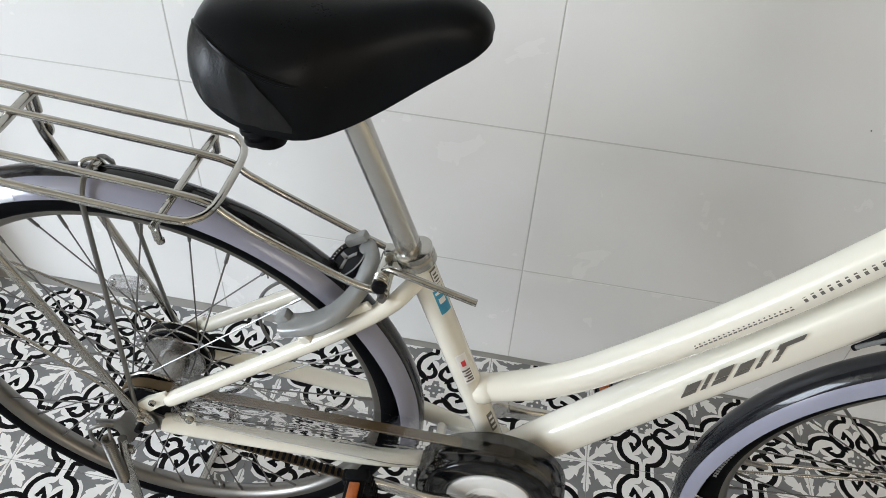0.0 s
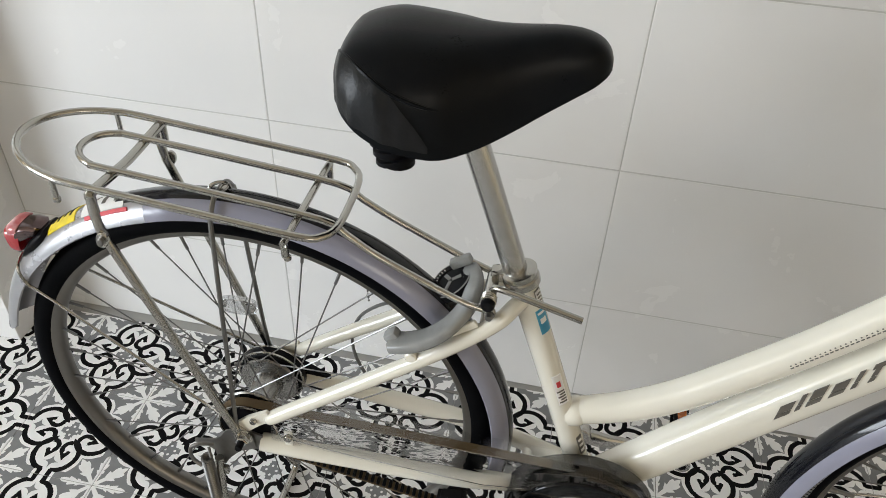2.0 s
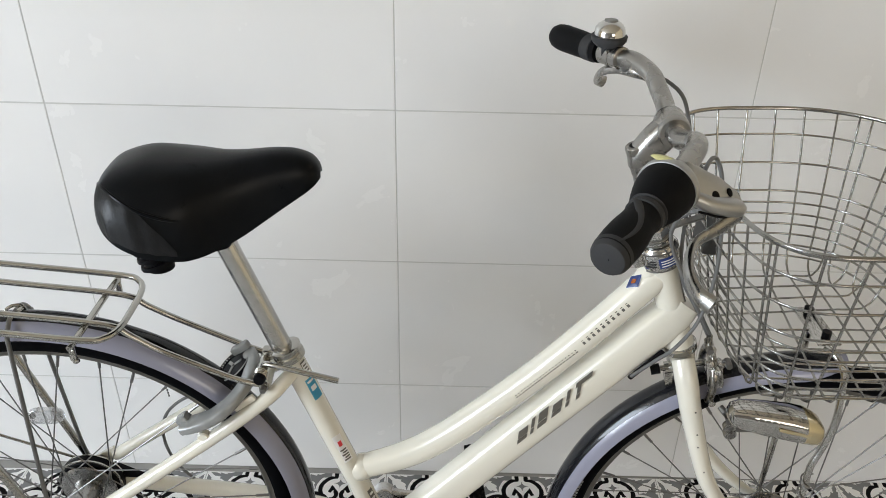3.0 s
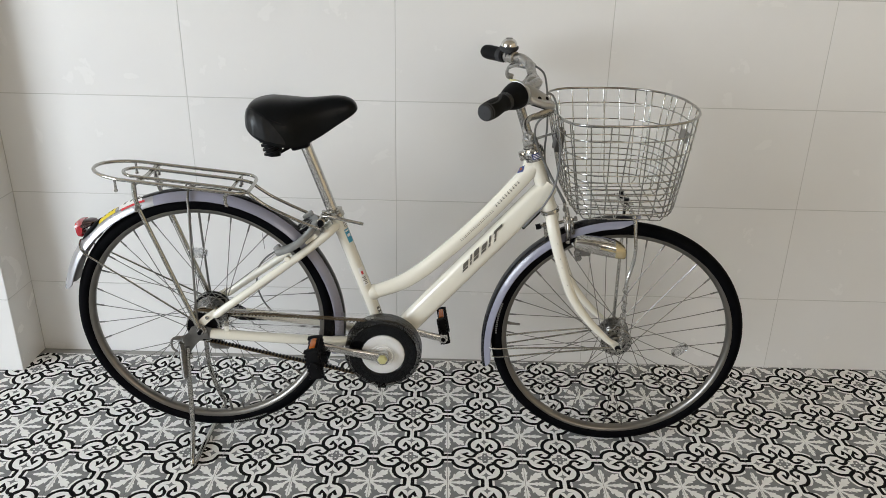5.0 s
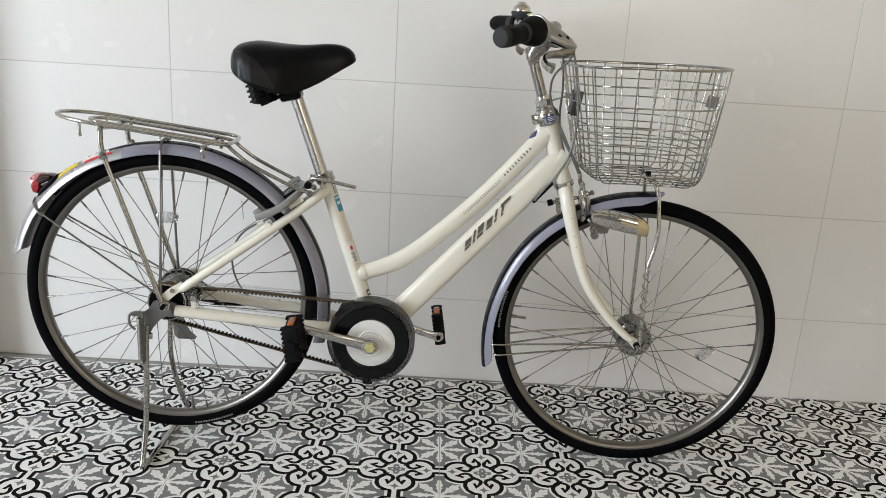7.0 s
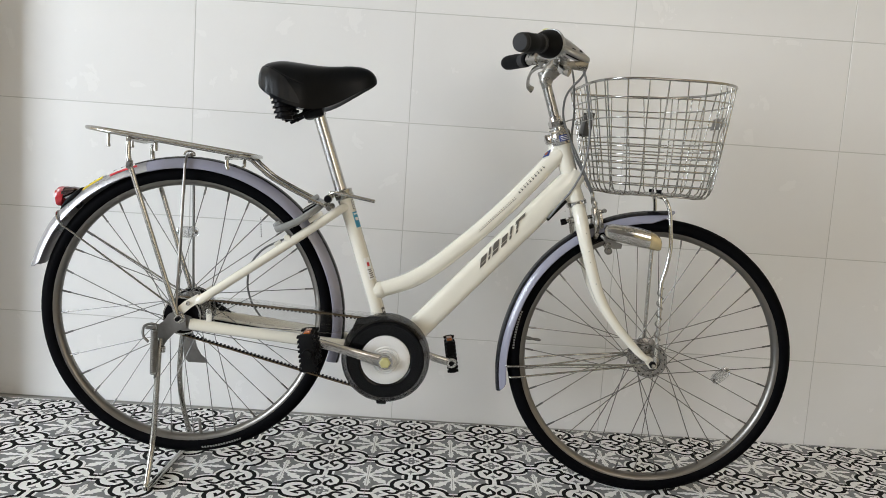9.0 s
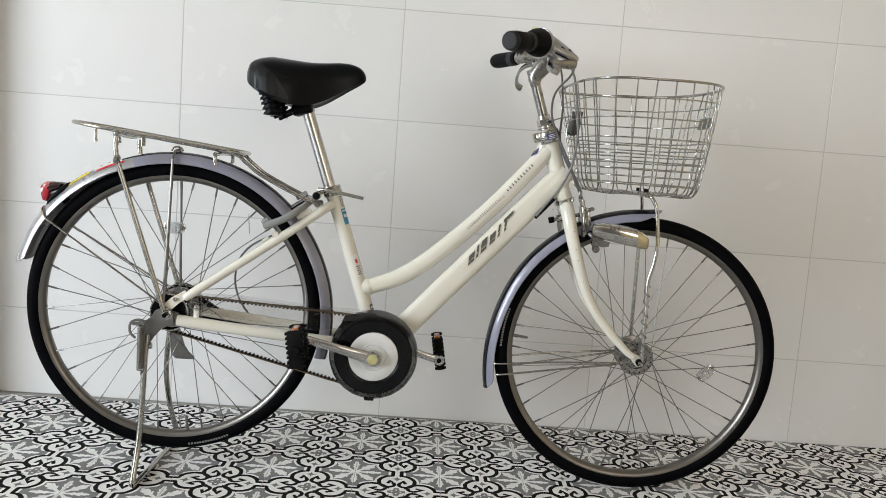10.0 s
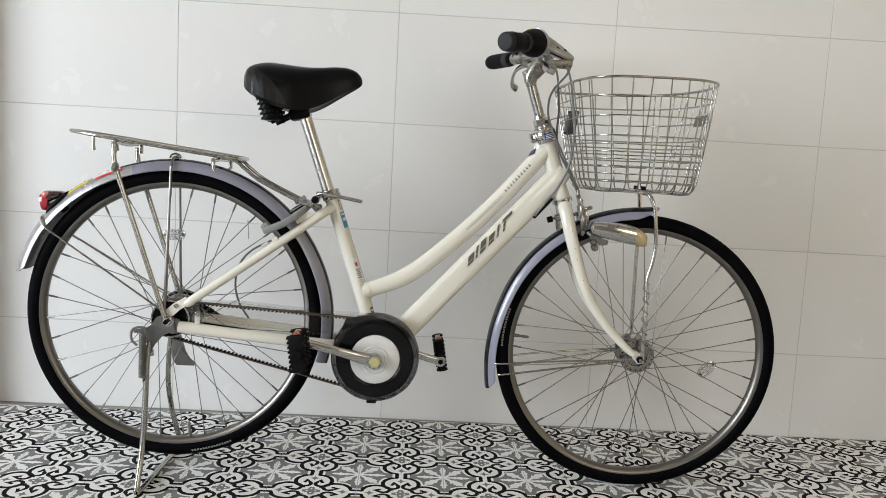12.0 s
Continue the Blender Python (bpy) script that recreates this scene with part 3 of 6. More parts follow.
def saddle_mesh():
    path = spline([(x, w, t) for x, w, t, _ in SADDLE], 3)
    low = spline([(x, w, b) for x, w, _, b in SADDLE], 3)
    bm = bmesh.new()
    rings = []
    for p, q in zip(path, low):
        x, w, zt, zb = p.x, p.y, p.z, q.z
        ring = []
        for i in range(21):
            t = math.pi * i / 20
            c, s = math.cos(t), math.sin(t)
            flare = 1.0 if s > 0.25 else 0.99 + 0.04 * s
            ring.append((x, saddle_mid(x) + w * flare * math.copysign(abs(c) ** 0.75, c), zb + (zt - zb) * s ** 0.62))
        for i in range(1, 8):
            c = -1 + 2 * i / 8
            ring.append((x, saddle_mid(x) + w * 0.90 * c, zb + 0.006))
        rings.append([bm.verts.new(v) for v in ring])
    n = len(rings[0])
    for A, B in zip(rings, rings[1:]):
        for j in range(n):
            bm.faces.new((A[j], A[(j + 1) % n], B[(j + 1) % n], B[j]))
    bm.faces.new(rings[0][::-1])
    bm.faces.new(rings[-1])
    return bm


def saddle_at(i, t):
    """A place on the saddle's cover: station i of its outline, t degrees round it (0: far edge, 180: near edge)."""
    rows = SADDLE
    k = min(int(i), len(rows) - 2)
    f = i - k
    x, w, zt, zb = [p + (q - p) * f for p, q in zip(rows[k], rows[k + 1])]
    c, s = math.cos(radians(t)), math.sin(radians(t))
    flare = 1.0 if s > 0.25 else 0.99 + 0.04 * s
    return Vector((x, saddle_mid(x) + w * flare * math.copysign(abs(c) ** 0.75, c), zb + (zt - zb) * s ** 0.62))


saddle = part("saddle", saddle_mesh(), VINYL, bicycle, "worn black vinyl saddle with sewn rear panel", sharp=60)
part("seat_post", tube([(-0.110, 0, 0.630), (-0.182, 0, 0.836)], 0.0138, 24), POLISHED, bicycle, "scratched alloy seat post")

# rear rack
RY = 0.0
def rack_z(x):
    return 0.770 - (x + 0.669) * 0.115
def rack_loop(x0, half, nose, dz=0.0):
    pts = []
    for i in range(13):
        t = math.pi / 2 + math.pi * i / 12
        x = x0 + nose * (1 + math.cos(t))
        pts.append((x, RY + half * math.sin(t), rack_z(x) + dz))
    return pts
outer = rack_loop(-0.683, 0.073, 0.096) + [(-0.45, RY - 0.074, rack_z(-0.45)), (-0.347, RY - 0.074, rack_z(-0.347)), (-0.324, RY - 0.066, rack_z(-0.322)), (-0.313, RY - 0.045, rack_z(-0.312)),
        (-0.311, RY, rack_z(-0.312)), (-0.313, RY + 0.045, rack_z(-0.312)), (-0.324, RY + 0.066, rack_z(-0.322)), (-0.347, RY + 0.074, rack_z(-0.347)), (-0.45, RY + 0.074, rack_z(-0.45))]
rack = part("rear_rack", tube(outer, 0.0043, 12, True, 3), STEEL, bicycle, "stainless tube luggage rack over the rear wheel")
inner = rack_loop(-0.616, 0.034, 0.036, -0.002)
inner = [(-0.148, -0.034, 0.631), (-0.185, -0.036, 0.644), (-0.27, -0.032, 0.684), (-0.305, RY - 0.034, 0.710), (-0.335, RY - 0.034, rack_z(-0.335) - 0.004), (-0.45, RY - 0.034, rack_z(-0.45) - 0.002)] + inner[::-1] + [(-0.45, RY + 0.034, rack_z(-0.45) - 0.002), (-0.335, RY + 0.034, rack_z(-0.335) - 0.004), (-0.305, RY + 0.034, 0.710), (-0.27, 0.040, 0.684), (-0.185, 0.036, 0.644), (-0.148, 0.032, 0.631)]
part("inner_rail", tube(inner, 0.0041, 12, False, 4), STEEL, rack, "bent stainless inner rail running to the seat stays")

# basket
BX, BYC, BZ0, BZ1 = 0.535, -0.008, 0.710, 0.9365
def basket_point(t, f):
    """A point on the basket's side at the angle t, at the height f from bottom (0) to rim (1): square at the back, round in front."""
    c, s = math.cos(t), math.sin(t)
    ax, n = (0.152 + 0.037 * f, 3.4 - f) if c > 0 else (0.092 + 0.047 * f, 4.0)
    ay = 0.158 + 0.050 * f
    return Vector((BX + ax * math.copysign(abs(c) ** (2 / n), c), BYC + ay * math.copysign(abs(s) ** (2 / n), s), BZ0 + (BZ1 - BZ0 + 0.005 * c) * f))
def basket_ring(f, r, n=96):
    return sweep(bmesh.new(), [basket_point(2 * math.pi * i / n, f) for i in range(n)], r, 6, True)
basket = part("basket", basket_ring(1.0, 0.0030), WIRE, bicycle, "open stainless wire basket with rounded corners", sharp=60)
for z in (0.901, 0.861, 0.821, 0.804, 0.788, 0.773, 0.758, 0.742, 0.725):
    part("hoop_wire", basket_ring((z - BZ0) / (BZ1 - BZ0), 0.0016), WIRE, basket, sharp=60)
# each upright runs down one side, across the floor and up the other
WALL_F = (1.0, 0.8, 0.6, 0.4, 0.2, 0.07)
def bent_wire(t, u, dz):
    a, b = [basket_point(t, f) for f in WALL_F], [basket_point(u, f) for f in WALL_F]
    lo_a, lo_b = basket_point(t, 0.0), basket_point(u, 0.0)
    low = Vector((0, 0, -0.003 - dz))
    across = [lo_a.lerp(lo_b, f) + low for f in (0.05, 0.2, 0.5, 0.8, 0.95)]
    part("upright_wire", tube(a + across + b[::-1], 0.0015, 6, False, 2), WIRE, basket, sharp=60)
def side_angle(x):
    return math.acos((x / 0.189) ** 1.2 if x > 0 else -((-x / 0.139) ** 2))
for x in (-0.108, -0.070, -0.028, 0.012, 0.051, 0.090, 0.126, 0.160):
    bent_wire(side_angle(x + 0.013), -side_angle(x - 0.0155), 0.0)
for i in range(-4, 5):
    r = abs(i) * 0.0425 / 0.208
    k = 1 if i > 0 else -1
    bent_wire(k * math.asin(r ** 1.2), math.pi - k * math.asin(r ** 2), 0.003)


# ---- drive: crank, pulleys, belt, case ----
def cap(c, r, y0, y1, n=20):
    return turn(bmesh.new(), [(0.0, y0), (r * 0.85, y0), (r, y0 + (y1 - y0) * 0.2), (r, y1), (0.0, y1)], c, n=n)


case_ring = part("chain_case", turn(bmesh.new(), [(0.0535, -0.064), (0.0575, -0.069), (0.062, -0.0705), (0.070, -0.069), (0.078, -0.0705), (0.084, -0.0695), (0.0865, -0.066), (0.0865, -0.063), (0.0535, -0.061)], BB, n=72), DARK_CASE, bicycle, "glossy dark smoked belt case round the crank")
part("case_rim", turn(bmesh.new(), [(0.0865, -0.067), (0.094, -0.066), (0.0985, -0.060), (0.0995, -0.032), (0.0980, -0.032), (0.0970, -0.059), (0.0935, -0.0645), (0.0865, -0.0655)], BB, n=72), CLEAR_SMOKE, case_ring, "clear smoky rim of the belt case")
bm = bmesh.new()
rim_top = [(-0.418, 0.412), (-0.300, 0.4135), (-0.130, 0.401), (-0.020, 0.397)]
rim_low = [(-0.400, 0.384), (-0.300, 0.369), (-0.130, 0.355), (-0.072, 0.362)]
quads = [[bm.verts.new((x, y, z)) for (x, z) in rim] for rim, y in ((rim_top, -0.0600), (rim_low, -0.0720))]
thick = [[bm.verts.new((x, y, z)) for (x, z) in rim] for rim, y in ((rim_top, -0.0588), (rim_low, -0.0706))]
for i in range(3):
    bm.faces.new((quads[0][i], quads[0][i + 1], quads[1][i + 1], quads[1][i]))
    bm.faces.new((thick[0][i], thick[1][i], thick[1][i + 1], thick[0][i + 1]))
    bm.faces.new((quads[1][i], quads[1][i + 1], thick[1][i + 1], thick[1][i]))
    bm.faces.new((quads[0][i], thick[0][i], thick[0][i + 1], quads[0][i + 1]))
for k in (0, 3):
    bm.faces.new((quads[0][k], quads[1][k], thick[1][k], thick[0][k]))
part("case_window", bm, RIPPLE, case_ring, "rippled clear plastic window over the belt").visible_shadow = False
bm = bmesh.new()
for a, b in (((-0.418, 0.412), (-0.300, 0.4135)), ((-0.300, 0.4135), (-0.130, 0.401)), ((-0.130, 0.401), (-0.010, 0.3975))):
    sweep(bm, [(a[0], -0.045, a[1]), (b[0], -0.045, b[1])], 1.0, section=[(-0.0005, -0.015), (0.0008, -0.015), (0.0008, 0.015), (-0.0005, 0.015)], side=(0, 0, 1))
part("case_top", bm, CLEAR, case_ring, "clear top edge of the belt case")
part("case_lower_lip", tube([(-0.400, -0.0715, 0.383), (-0.300, -0.0715, 0.368), (-0.130, -0.0715, 0.354), (-0.072, -0.0715, 0.361)], 0.0018, 6), CLEAR, case_ring)
shoulder = [(-0.068, 0.090), (-0.030, 0.0965), (0.0, 0.0985), (0.0, 0.082), (-0.030, 0.076), (-0.058, 0.058), (-0.076, 0.034), (-0.084, 0.046)]
part("case_shoulder", plate(bmesh.new(), [(BB[0] + x, BB[2] + z) for x, z in shoulder], -0.0665, -0.0650), DEEP_SMOKE, case_ring, "dark smoked shoulder of the belt case")
part("case_tab", block(bmesh.new(), (-0.004, -0.056, 0.2025), (0.022, 0.018, 0.008), 0.002), DARK_CASE, case_ring)
bm = block(bmesh.new(), (-0.392, -0.070, 0.387), (0.042, 0.006, 0.026), 0.002, turny(3))
part("case_clip", bm, CLEAR, case_ring, "clear clip at the case's rear end")
part("clip_screw", cap((-0.388, 0, 0.390), 0.0058, -0.0785, -0.073, 14), STEEL, case_ring)
part("case_bracket", block(bmesh.new(), (-0.391, -0.0665, 0.378), (0.012, 0.004, 0.028), 0.0015), PAINT, case_ring, "cream bracket on the chain stay")
disc = part("disc_cover", turn(bmesh.new(), [(0.0, -0.066), (0.0, -0.072), (0.018, -0.073), (0.020, -0.0715), (0.023, -0.0735), (0.026, -0.0715), (0.029, -0.0735), (0.032, -0.0715), (0.036, -0.0722), (0.051, -0.0715), (0.0550, -0.0690), (0.0550, -0.066)], BB, n=72), WHITE_DISC, bicycle, "white ribbed disc over the front pulley")


def crank(end, y, sgn):
    """A crank arm from the bottom bracket to its pedal."""
    a, b = Vector((BB[0], y, BB[2])), Vector((end[0], y + sgn * 0.008, end[1]))
    mid = a.lerp(b, 0.5) + Vector((0, sgn * 0.004, 0.0015))
    bm = sweep(bmesh.new(), spline([a, a.lerp(b, 0.25), mid, a.lerp(b, 0.8), b], 4), [0.0145 - 0.0050 * min(i / 9, 1) for i in range(17)], section=oval(16, 1.0, 0.62, 2.6), side=(0, 0, 1))
    turn(bm, [(0.0, -0.009), (0.016, -0.009), (0.0175, -0.006), (0.0175, 0.009), (0.0, 0.009)], a, n=28)
    turn(bm, [(0.0055, -0.008), (0.0115, -0.008), (0.0125, -0.006), (0.0125, 0.006), (0.0115, 0.008), (0.0055, 0.008)], b, n=24)
    return part("crank", bm, POLISHED, bicycle, "cast alloy crank arm")


crank((-0.160, 0.340), -0.084, -1)
crank((0.157, 0.262), 0.080, 1)
part("crank_hole", cap((0.157, 0, 0.262), 0.006, 0.0785, 0.0815), BLACK, bicycle)
part("crank_cap", turn(bmesh.new(), [(0.0, -0.0995), (0.010, -0.0995), (0.0125, -0.097), (0.0128, -0.092), (0.0, -0.092)], BB, n=6), DUST_CAP, bicycle, "yellowed hexagonal crank cap")


def pedal(centre, tilt, thick):
    """A black rubber block pedal hanging nearly upright, with amber reflectors on its narrow ends."""
    cx, cy, cz = centre
    m = Matrix.Translation(centre) @ Matrix.Rotation(radians(tilt), 4, "Y")
    bm = bmesh.new()
    for s in (-1, 1):
        block(bm, (0, s * 0.033, 0), (thick, 0.016, 0.080), 0.004)
    block(bm, (0, 0, 0.034), (thick * 0.8, 0.060, 0.006), 0.002)
    block(bm, (0, 0, -0.034), (thick * 0.8, 0.060, 0.006), 0.002)
    turn(bm, [(0.0, -0.048), (0.009, -0.048), (0.010, -0.044), (0.010, 0.044), (0.007, 0.046), (0.007, 0.060), (0.0, 0.060)] if cy < 0 else [(0.0, -0.060), (0.007, -0.060), (0.007, -0.046), (0.010, -0.044), (0.010, 0.044), (0.009, 0.048), (0.0, 0.048)], n=18)
    body = part("pedal", bm, GRIP, bicycle, "black rubber block pedal", m)
    for s in (-1, 1):
        for f in (-1, 1):
            for k in range(8):
                z = -0.0355 + k * 0.01014
                part("tread_rib", block(bmesh.new(), (f * (thick / 2 + 0.0006), s * 0.033, z), (0.006, 0.015, 0.0052), 0.0012, seg=1), GRIP, body)
    for f in (-1, 1):
        part("reflector", block(bmesh.new(), (0, 0, f * 0.0385), (0.014, 0.044, 0.005), 0.002), ORANGE, body, "amber plastic reflector")


pedal((-0.160, -0.136, 0.333), -8, 0.030)
pedal((0.158, 0.148, 0.270), -10, 0.020)

# belt loop round both pulleys
def belt_path(r1, r2, n=28):
    c1, c2 = Vector((BB[0], BB[2])), Vector((REAR[0], REAR[2]))
    d = c2 - c1
    th, off = math.atan2(d.y, d.x), math.acos((r1 - r2) / d.length)
    pts = []
    for i in range(n + 1):
        t = th + off + (2 * math.pi - 2 * off) * i / n
        pts.append((c1.x + r1 * math.cos(t), -0.046, c1.y + r1 * math.sin(t)))
    for i in range(n + 1):
        t = th - off + 2 * off * i / n
        pts.append((c2.x + r2 * math.cos(t), -0.046, c2.y + r2 * math.sin(t)))
    return [Vector(p) for p in pts]


loop = belt_path(0.0845, 0.0415)
belt = part("drive_belt", sweep(bmesh.new(), loop, 1.0, closed=True, section=[(-0.0065, -0.0011), (0.0065, -0.0011), (0.0065, 0.0011), (-0.0065, 0.0011)], side=(0, 1, 0)), BROWN_BELT, bicycle, "brown-backed toothed drive belt")
total = sum((loop[i] - loop[i - 1]).length for i in range(len(loop)))
teeth = 150
tooth_me = None
for k in range(teeth):
    left = total * k / teeth
    for i in range(len(loop)):
        a, b = loop[i], loop[(i + 1) % len(loop)]
        L = (b - a).length
        if left <= L and L > 0:
            p, d = a.lerp(b, left / L), (b - a).normalized()
            break
        left -= L
    mid = Vector((d.z, 0, -d.x))
    inward = mid if mid.dot(Vector((-0.2, -0.046, 0.33)) - p) > 0 else -mid
    m = Matrix.Translation(p + inward * 0.0026) @ Matrix.Rotation(math.atan2(-d.z, d.x), 4, "Y")
    if tooth_me is None:
        tooth_me = part("belt_tooth", block(bmesh.new(), (0, 0, 0), (0.0048, 0.0128, 0.0036), 0.0008, seg=1), BLACK, belt, "", m).data
    else:
        hang("belt_tooth", tooth_me, belt, "", m)
pulley_sec = lambda r: [(0.0, -0.051), (r * 0.6, -0.051), (r * 0.75, -0.053), (r + 0.0015, -0.054), (r + 0.0015, -0.0528), (r - 0.003, -0.0525), (r - 0.003, -0.0395), (r + 0.004, -0.039), (r + 0.004, -0.037), (r * 0.7, -0.039), (0.0, -0.040)]
part("front_pulley", turn(bmesh.new(), pulley_sec(0.080), BB, n=64), BLACK, bicycle, "black front belt pulley")
part("rear_pulley", turn(bmesh.new(), pulley_sec(0.036), REAR, n=40), BLACK, rear_wheel, "black rear belt pulley", Matrix.Translation(-Vector(REAR)))
part("brake_drum", turn(bmesh.new(), [(0.0, 0.034), (0.044, 0.034), (0.047, 0.037), (0.047, 0.050), (0.040, 0.054), (0.030, 0.056), (0.0, 0.057)], n=40), BLACK, rear_wheel, "black drum brake on the rear hub")
for y, r in ((0.0372, 0.0475), (0.0495, 0.0475)):
    part("drum_rim", turn(bmesh.new(), [(r - 0.002, y - 0.0012), (r + 0.0008, y - 0.0012), (r + 0.0008, y + 0.0012), (r - 0.002, y + 0.0012)], n=40), STEEL, rear_wheel, "bright steel rim of the drum")
part("pulley_ring", turn(bmesh.new(), [(0.0385, -0.0552), (0.0412, -0.0552), (0.0415, -0.0535), (0.0385, -0.0535)], n=40), STEEL, rear_wheel, "bright ring on the rear pulley")
part("brake_arm", plate(bmesh.new(), [(-0.450, 0.385), (-0.440, 0.345), (-0.380, 0.330), (-0.300, 0.330), (-0.296, 0.342), (-0.370, 0.362), (-0.420, 0.392)], 0.057, 0.064), BLACK, bicycle, "black brake arm beside the far chain stay")

# axle nuts and dropout plates
for s in (-1, 1):
    part("dropout", plate(bmesh.new(), [(-0.429, 0.373), (-0.452, 0.380), (-0.466, 0.381), (-0.476, 0.368), (-0.472, 0.348), (-0.445, 0.341), (-0.429, 0.343)], s * 0.066 - 0.0015, s * 0.066 + 0.0015), DARK_STEEL, bicycle, "grey pressed steel axle plate")
    nut = turn(bmesh.new(), [(0.0, -0.005), (0.008, -0.005), (0.0092, -0.003), (0.0092, 0.005), (0.0, 0.005)], (REAR[0], s * 0.0775, REAR[2]), n=6)
    part("axle_nut", nut, CHROME, bicycle)
    part("axle_washer", turn(bmesh.new(), [(0.0, -0.001), (0.013, -0.001), (0.013, 0.001), (0.0, 0.001)], (REAR[0], s * 0.0715, REAR[2]), n=24), STEEL, bicycle)
    part("axle_end", turn(bmesh.new(), [(0.0, -0.006), (0.0045, -0.006), (0.005, -0.005), (0.005, 0.006), (0.0, 0.006)], (REAR[0], s * 0.0865, REAR[2]), n=14), BLACK if s < 0 else STEEL, bicycle)
    part("axle_nut", turn(bmesh.new(), [(0.0, -0.004), (0.0072, -0.004), (0.0084, -0.002), (0.0084, 0.004), (0.0, 0.004)], (FRONT[0], s * 0.064, FRONT[2]), n=6), BLACK if s < 0 else CHROME, bicycle, "", STEER)
    part("axle_end", turn(bmesh.new(), [(0.0, -0.005), (0.004, -0.005), (0.0045, -0.004), (0.0045, 0.005), (0.0, 0.005)], (FRONT[0], s * 0.071, FRONT[2]), n=14), STEEL, bicycle, "", STEER)
    part("stay_screw", cap((-0.437, 0, 0.403), 0.0048, -0.0710, -0.066, 14) if s < 0 else cap((-0.437, 0, 0.403), 0.0048, 0.066, 0.0710, 14), STEEL, bicycle)

# ---- double stand ----
stand = part("kickstand", tube([(-0.491, -0.079, 0.325), (-0.4925, -0.084, 0.285), (-0.493, -0.091, 0.20), (-0.494, -0.104, 0.10), (-0.496, -0.128, 0.024), (-0.495, -0.136, 0.010), (-0.491, -0.120, 0.0075), (-0.484, 0.04, 0.0075), (-0.480, 0.120, 0.0085), (-0.475, 0.134, 0.024), (-0.478, 0.120, 0.047), (-0.4885, 0.102, 0.110), (-0.495, 0.090, 0.174), (-0.495, 0.085, 0.227), (-0.490, 0.081, 0.290), (-0.480, 0.079, 0.345)], 0.0062, 12, False, 5), STEEL, bicycle, "bent steel double stand lifting the rear wheel")
for s in (-1, 1):
    out = [(-0.478, 0.377), (-0.470, 0.381), (-0.452, 0.378), (-0.440, 0.372), (-0.438, 0.350), (-0.462, 0.338), (-0.479, 0.318), (-0.488, 0.302), (-0.496, 0.303), (-0.499, 0.330), (-0.512, 0.341), (-0.526, 0.341), (-0.526, 0.347), (-0.497, 0.354), (-0.487, 0.362)]
    part("stand_bracket", plate(bmesh.new(), out, s * 0.0705 - 0.0014, s * 0.0705 + 0.0014), DARK_STEEL, stand, "grey steel stand bracket at the axle")
part("spring_hook", tube([(-0.496, -0.078, 0.352), (-0.510, -0.084, 0.357), (-0.524, -0.088, 0.350), (-0.524, -0.090, 0.330), (-0.512, -0.091, 0.318)], 0.0028, 8, False, 4), DARK_STEEL, stand)
coil = [(-0.4985 + 0.0064 * math.cos(t * 0.5), -0.096 + 0.0064 * math.sin(t * 0.5), 0.348 - 0.098 * t / 300) for t in range(301)]
part("stand_spring", tube([(-0.4985, -0.086, 0.356)] + coil + [(-0.4985, -0.090, 0.238)], 0.0019, 6), DARK_STEEL, stand, "coiled steel return spring")
part("stand_stop", block(bmesh.new(), (-0.486, -0.079, 0.300), (0.012, 0.008, 0.014), 0.002), STEEL, stand)
part("stand_lever", plate(bmesh.new(), [(-0.468, 0.325), (-0.462, 0.298), (-0.452, 0.266), (-0.442, 0.250), (-0.428, 0.238), (-0.432, 0.232), (-0.472, 0.232), (-0.482, 0.242), (-0.485, 0.285), (-0.482, 0.325)], 0.074, 0.078), DARK_STEEL, stand, "curved grey foot lever of the stand")

# ---- fender stays, lamps and stickers at the rear ----
for s in (-1, 1):
    part("fender_stay", tube([(-0.458, s * 0.069, 0.386), (-0.470, s * 0.066, 0.393), (-0.700, s * 0.034, 0.538), (-0.728, s * 0.032, 0.556), (-0.742, s * 0.024, 0.575), (-0.748, 0.0, 0.582)], 0.0022, 8, False, 4), STEEL, rear_fender)
    part("fender_strut", tube([(-0.461, s * 0.070, 0.384), (-0.463, s * 0.060, 0.45), (-0.462, s * 0.037, 0.68), (-0.462, s * 0.032, 0.706), (-0.462, s * 0.018, 0.7225), (-0.462, 0.0, 0.7250)], 0.0030, 8, False, 5), DARK_STEEL, rear_fender)
part("strut_bolt", cap((-0.456, 0, 0.7265), 0.0042, -0.006, 0.006, 10), STEEL, rear_fender)
part("strut_clip", tube([(-0.472, -0.006, 0.7235), (-0.470, -0.004, 0.7300), (-0.462, 0.0, 0.7330), (-0.454, 0.004, 0.7300), (-0.452, 0.006, 0.7235)], 0.0022, 8, False, 4), STEEL, rear_fender)
def wedge(sections):
    """A rounded body through upright sections (x, z at the middle, half height, half width, lean)."""
    bm = bmesh.new()
    rings = []
    for x, z, hz, hy, lean in sections:
        rings.append([bm.verts.new((x + lean * v * hz, hy * u, z + hz * v)) for u, v in oval(20, 1.0, 1.0, 3.2)])
    for A, B in zip(rings, rings[1:]):
        for k in range(20):
            bm.faces.new((A[k], A[(k + 1) % 20], B[(k + 1) % 20], B[k]))
    bm.faces.new(rings[0][::-1])
    bm.faces.new(rings[-1])
    return bm


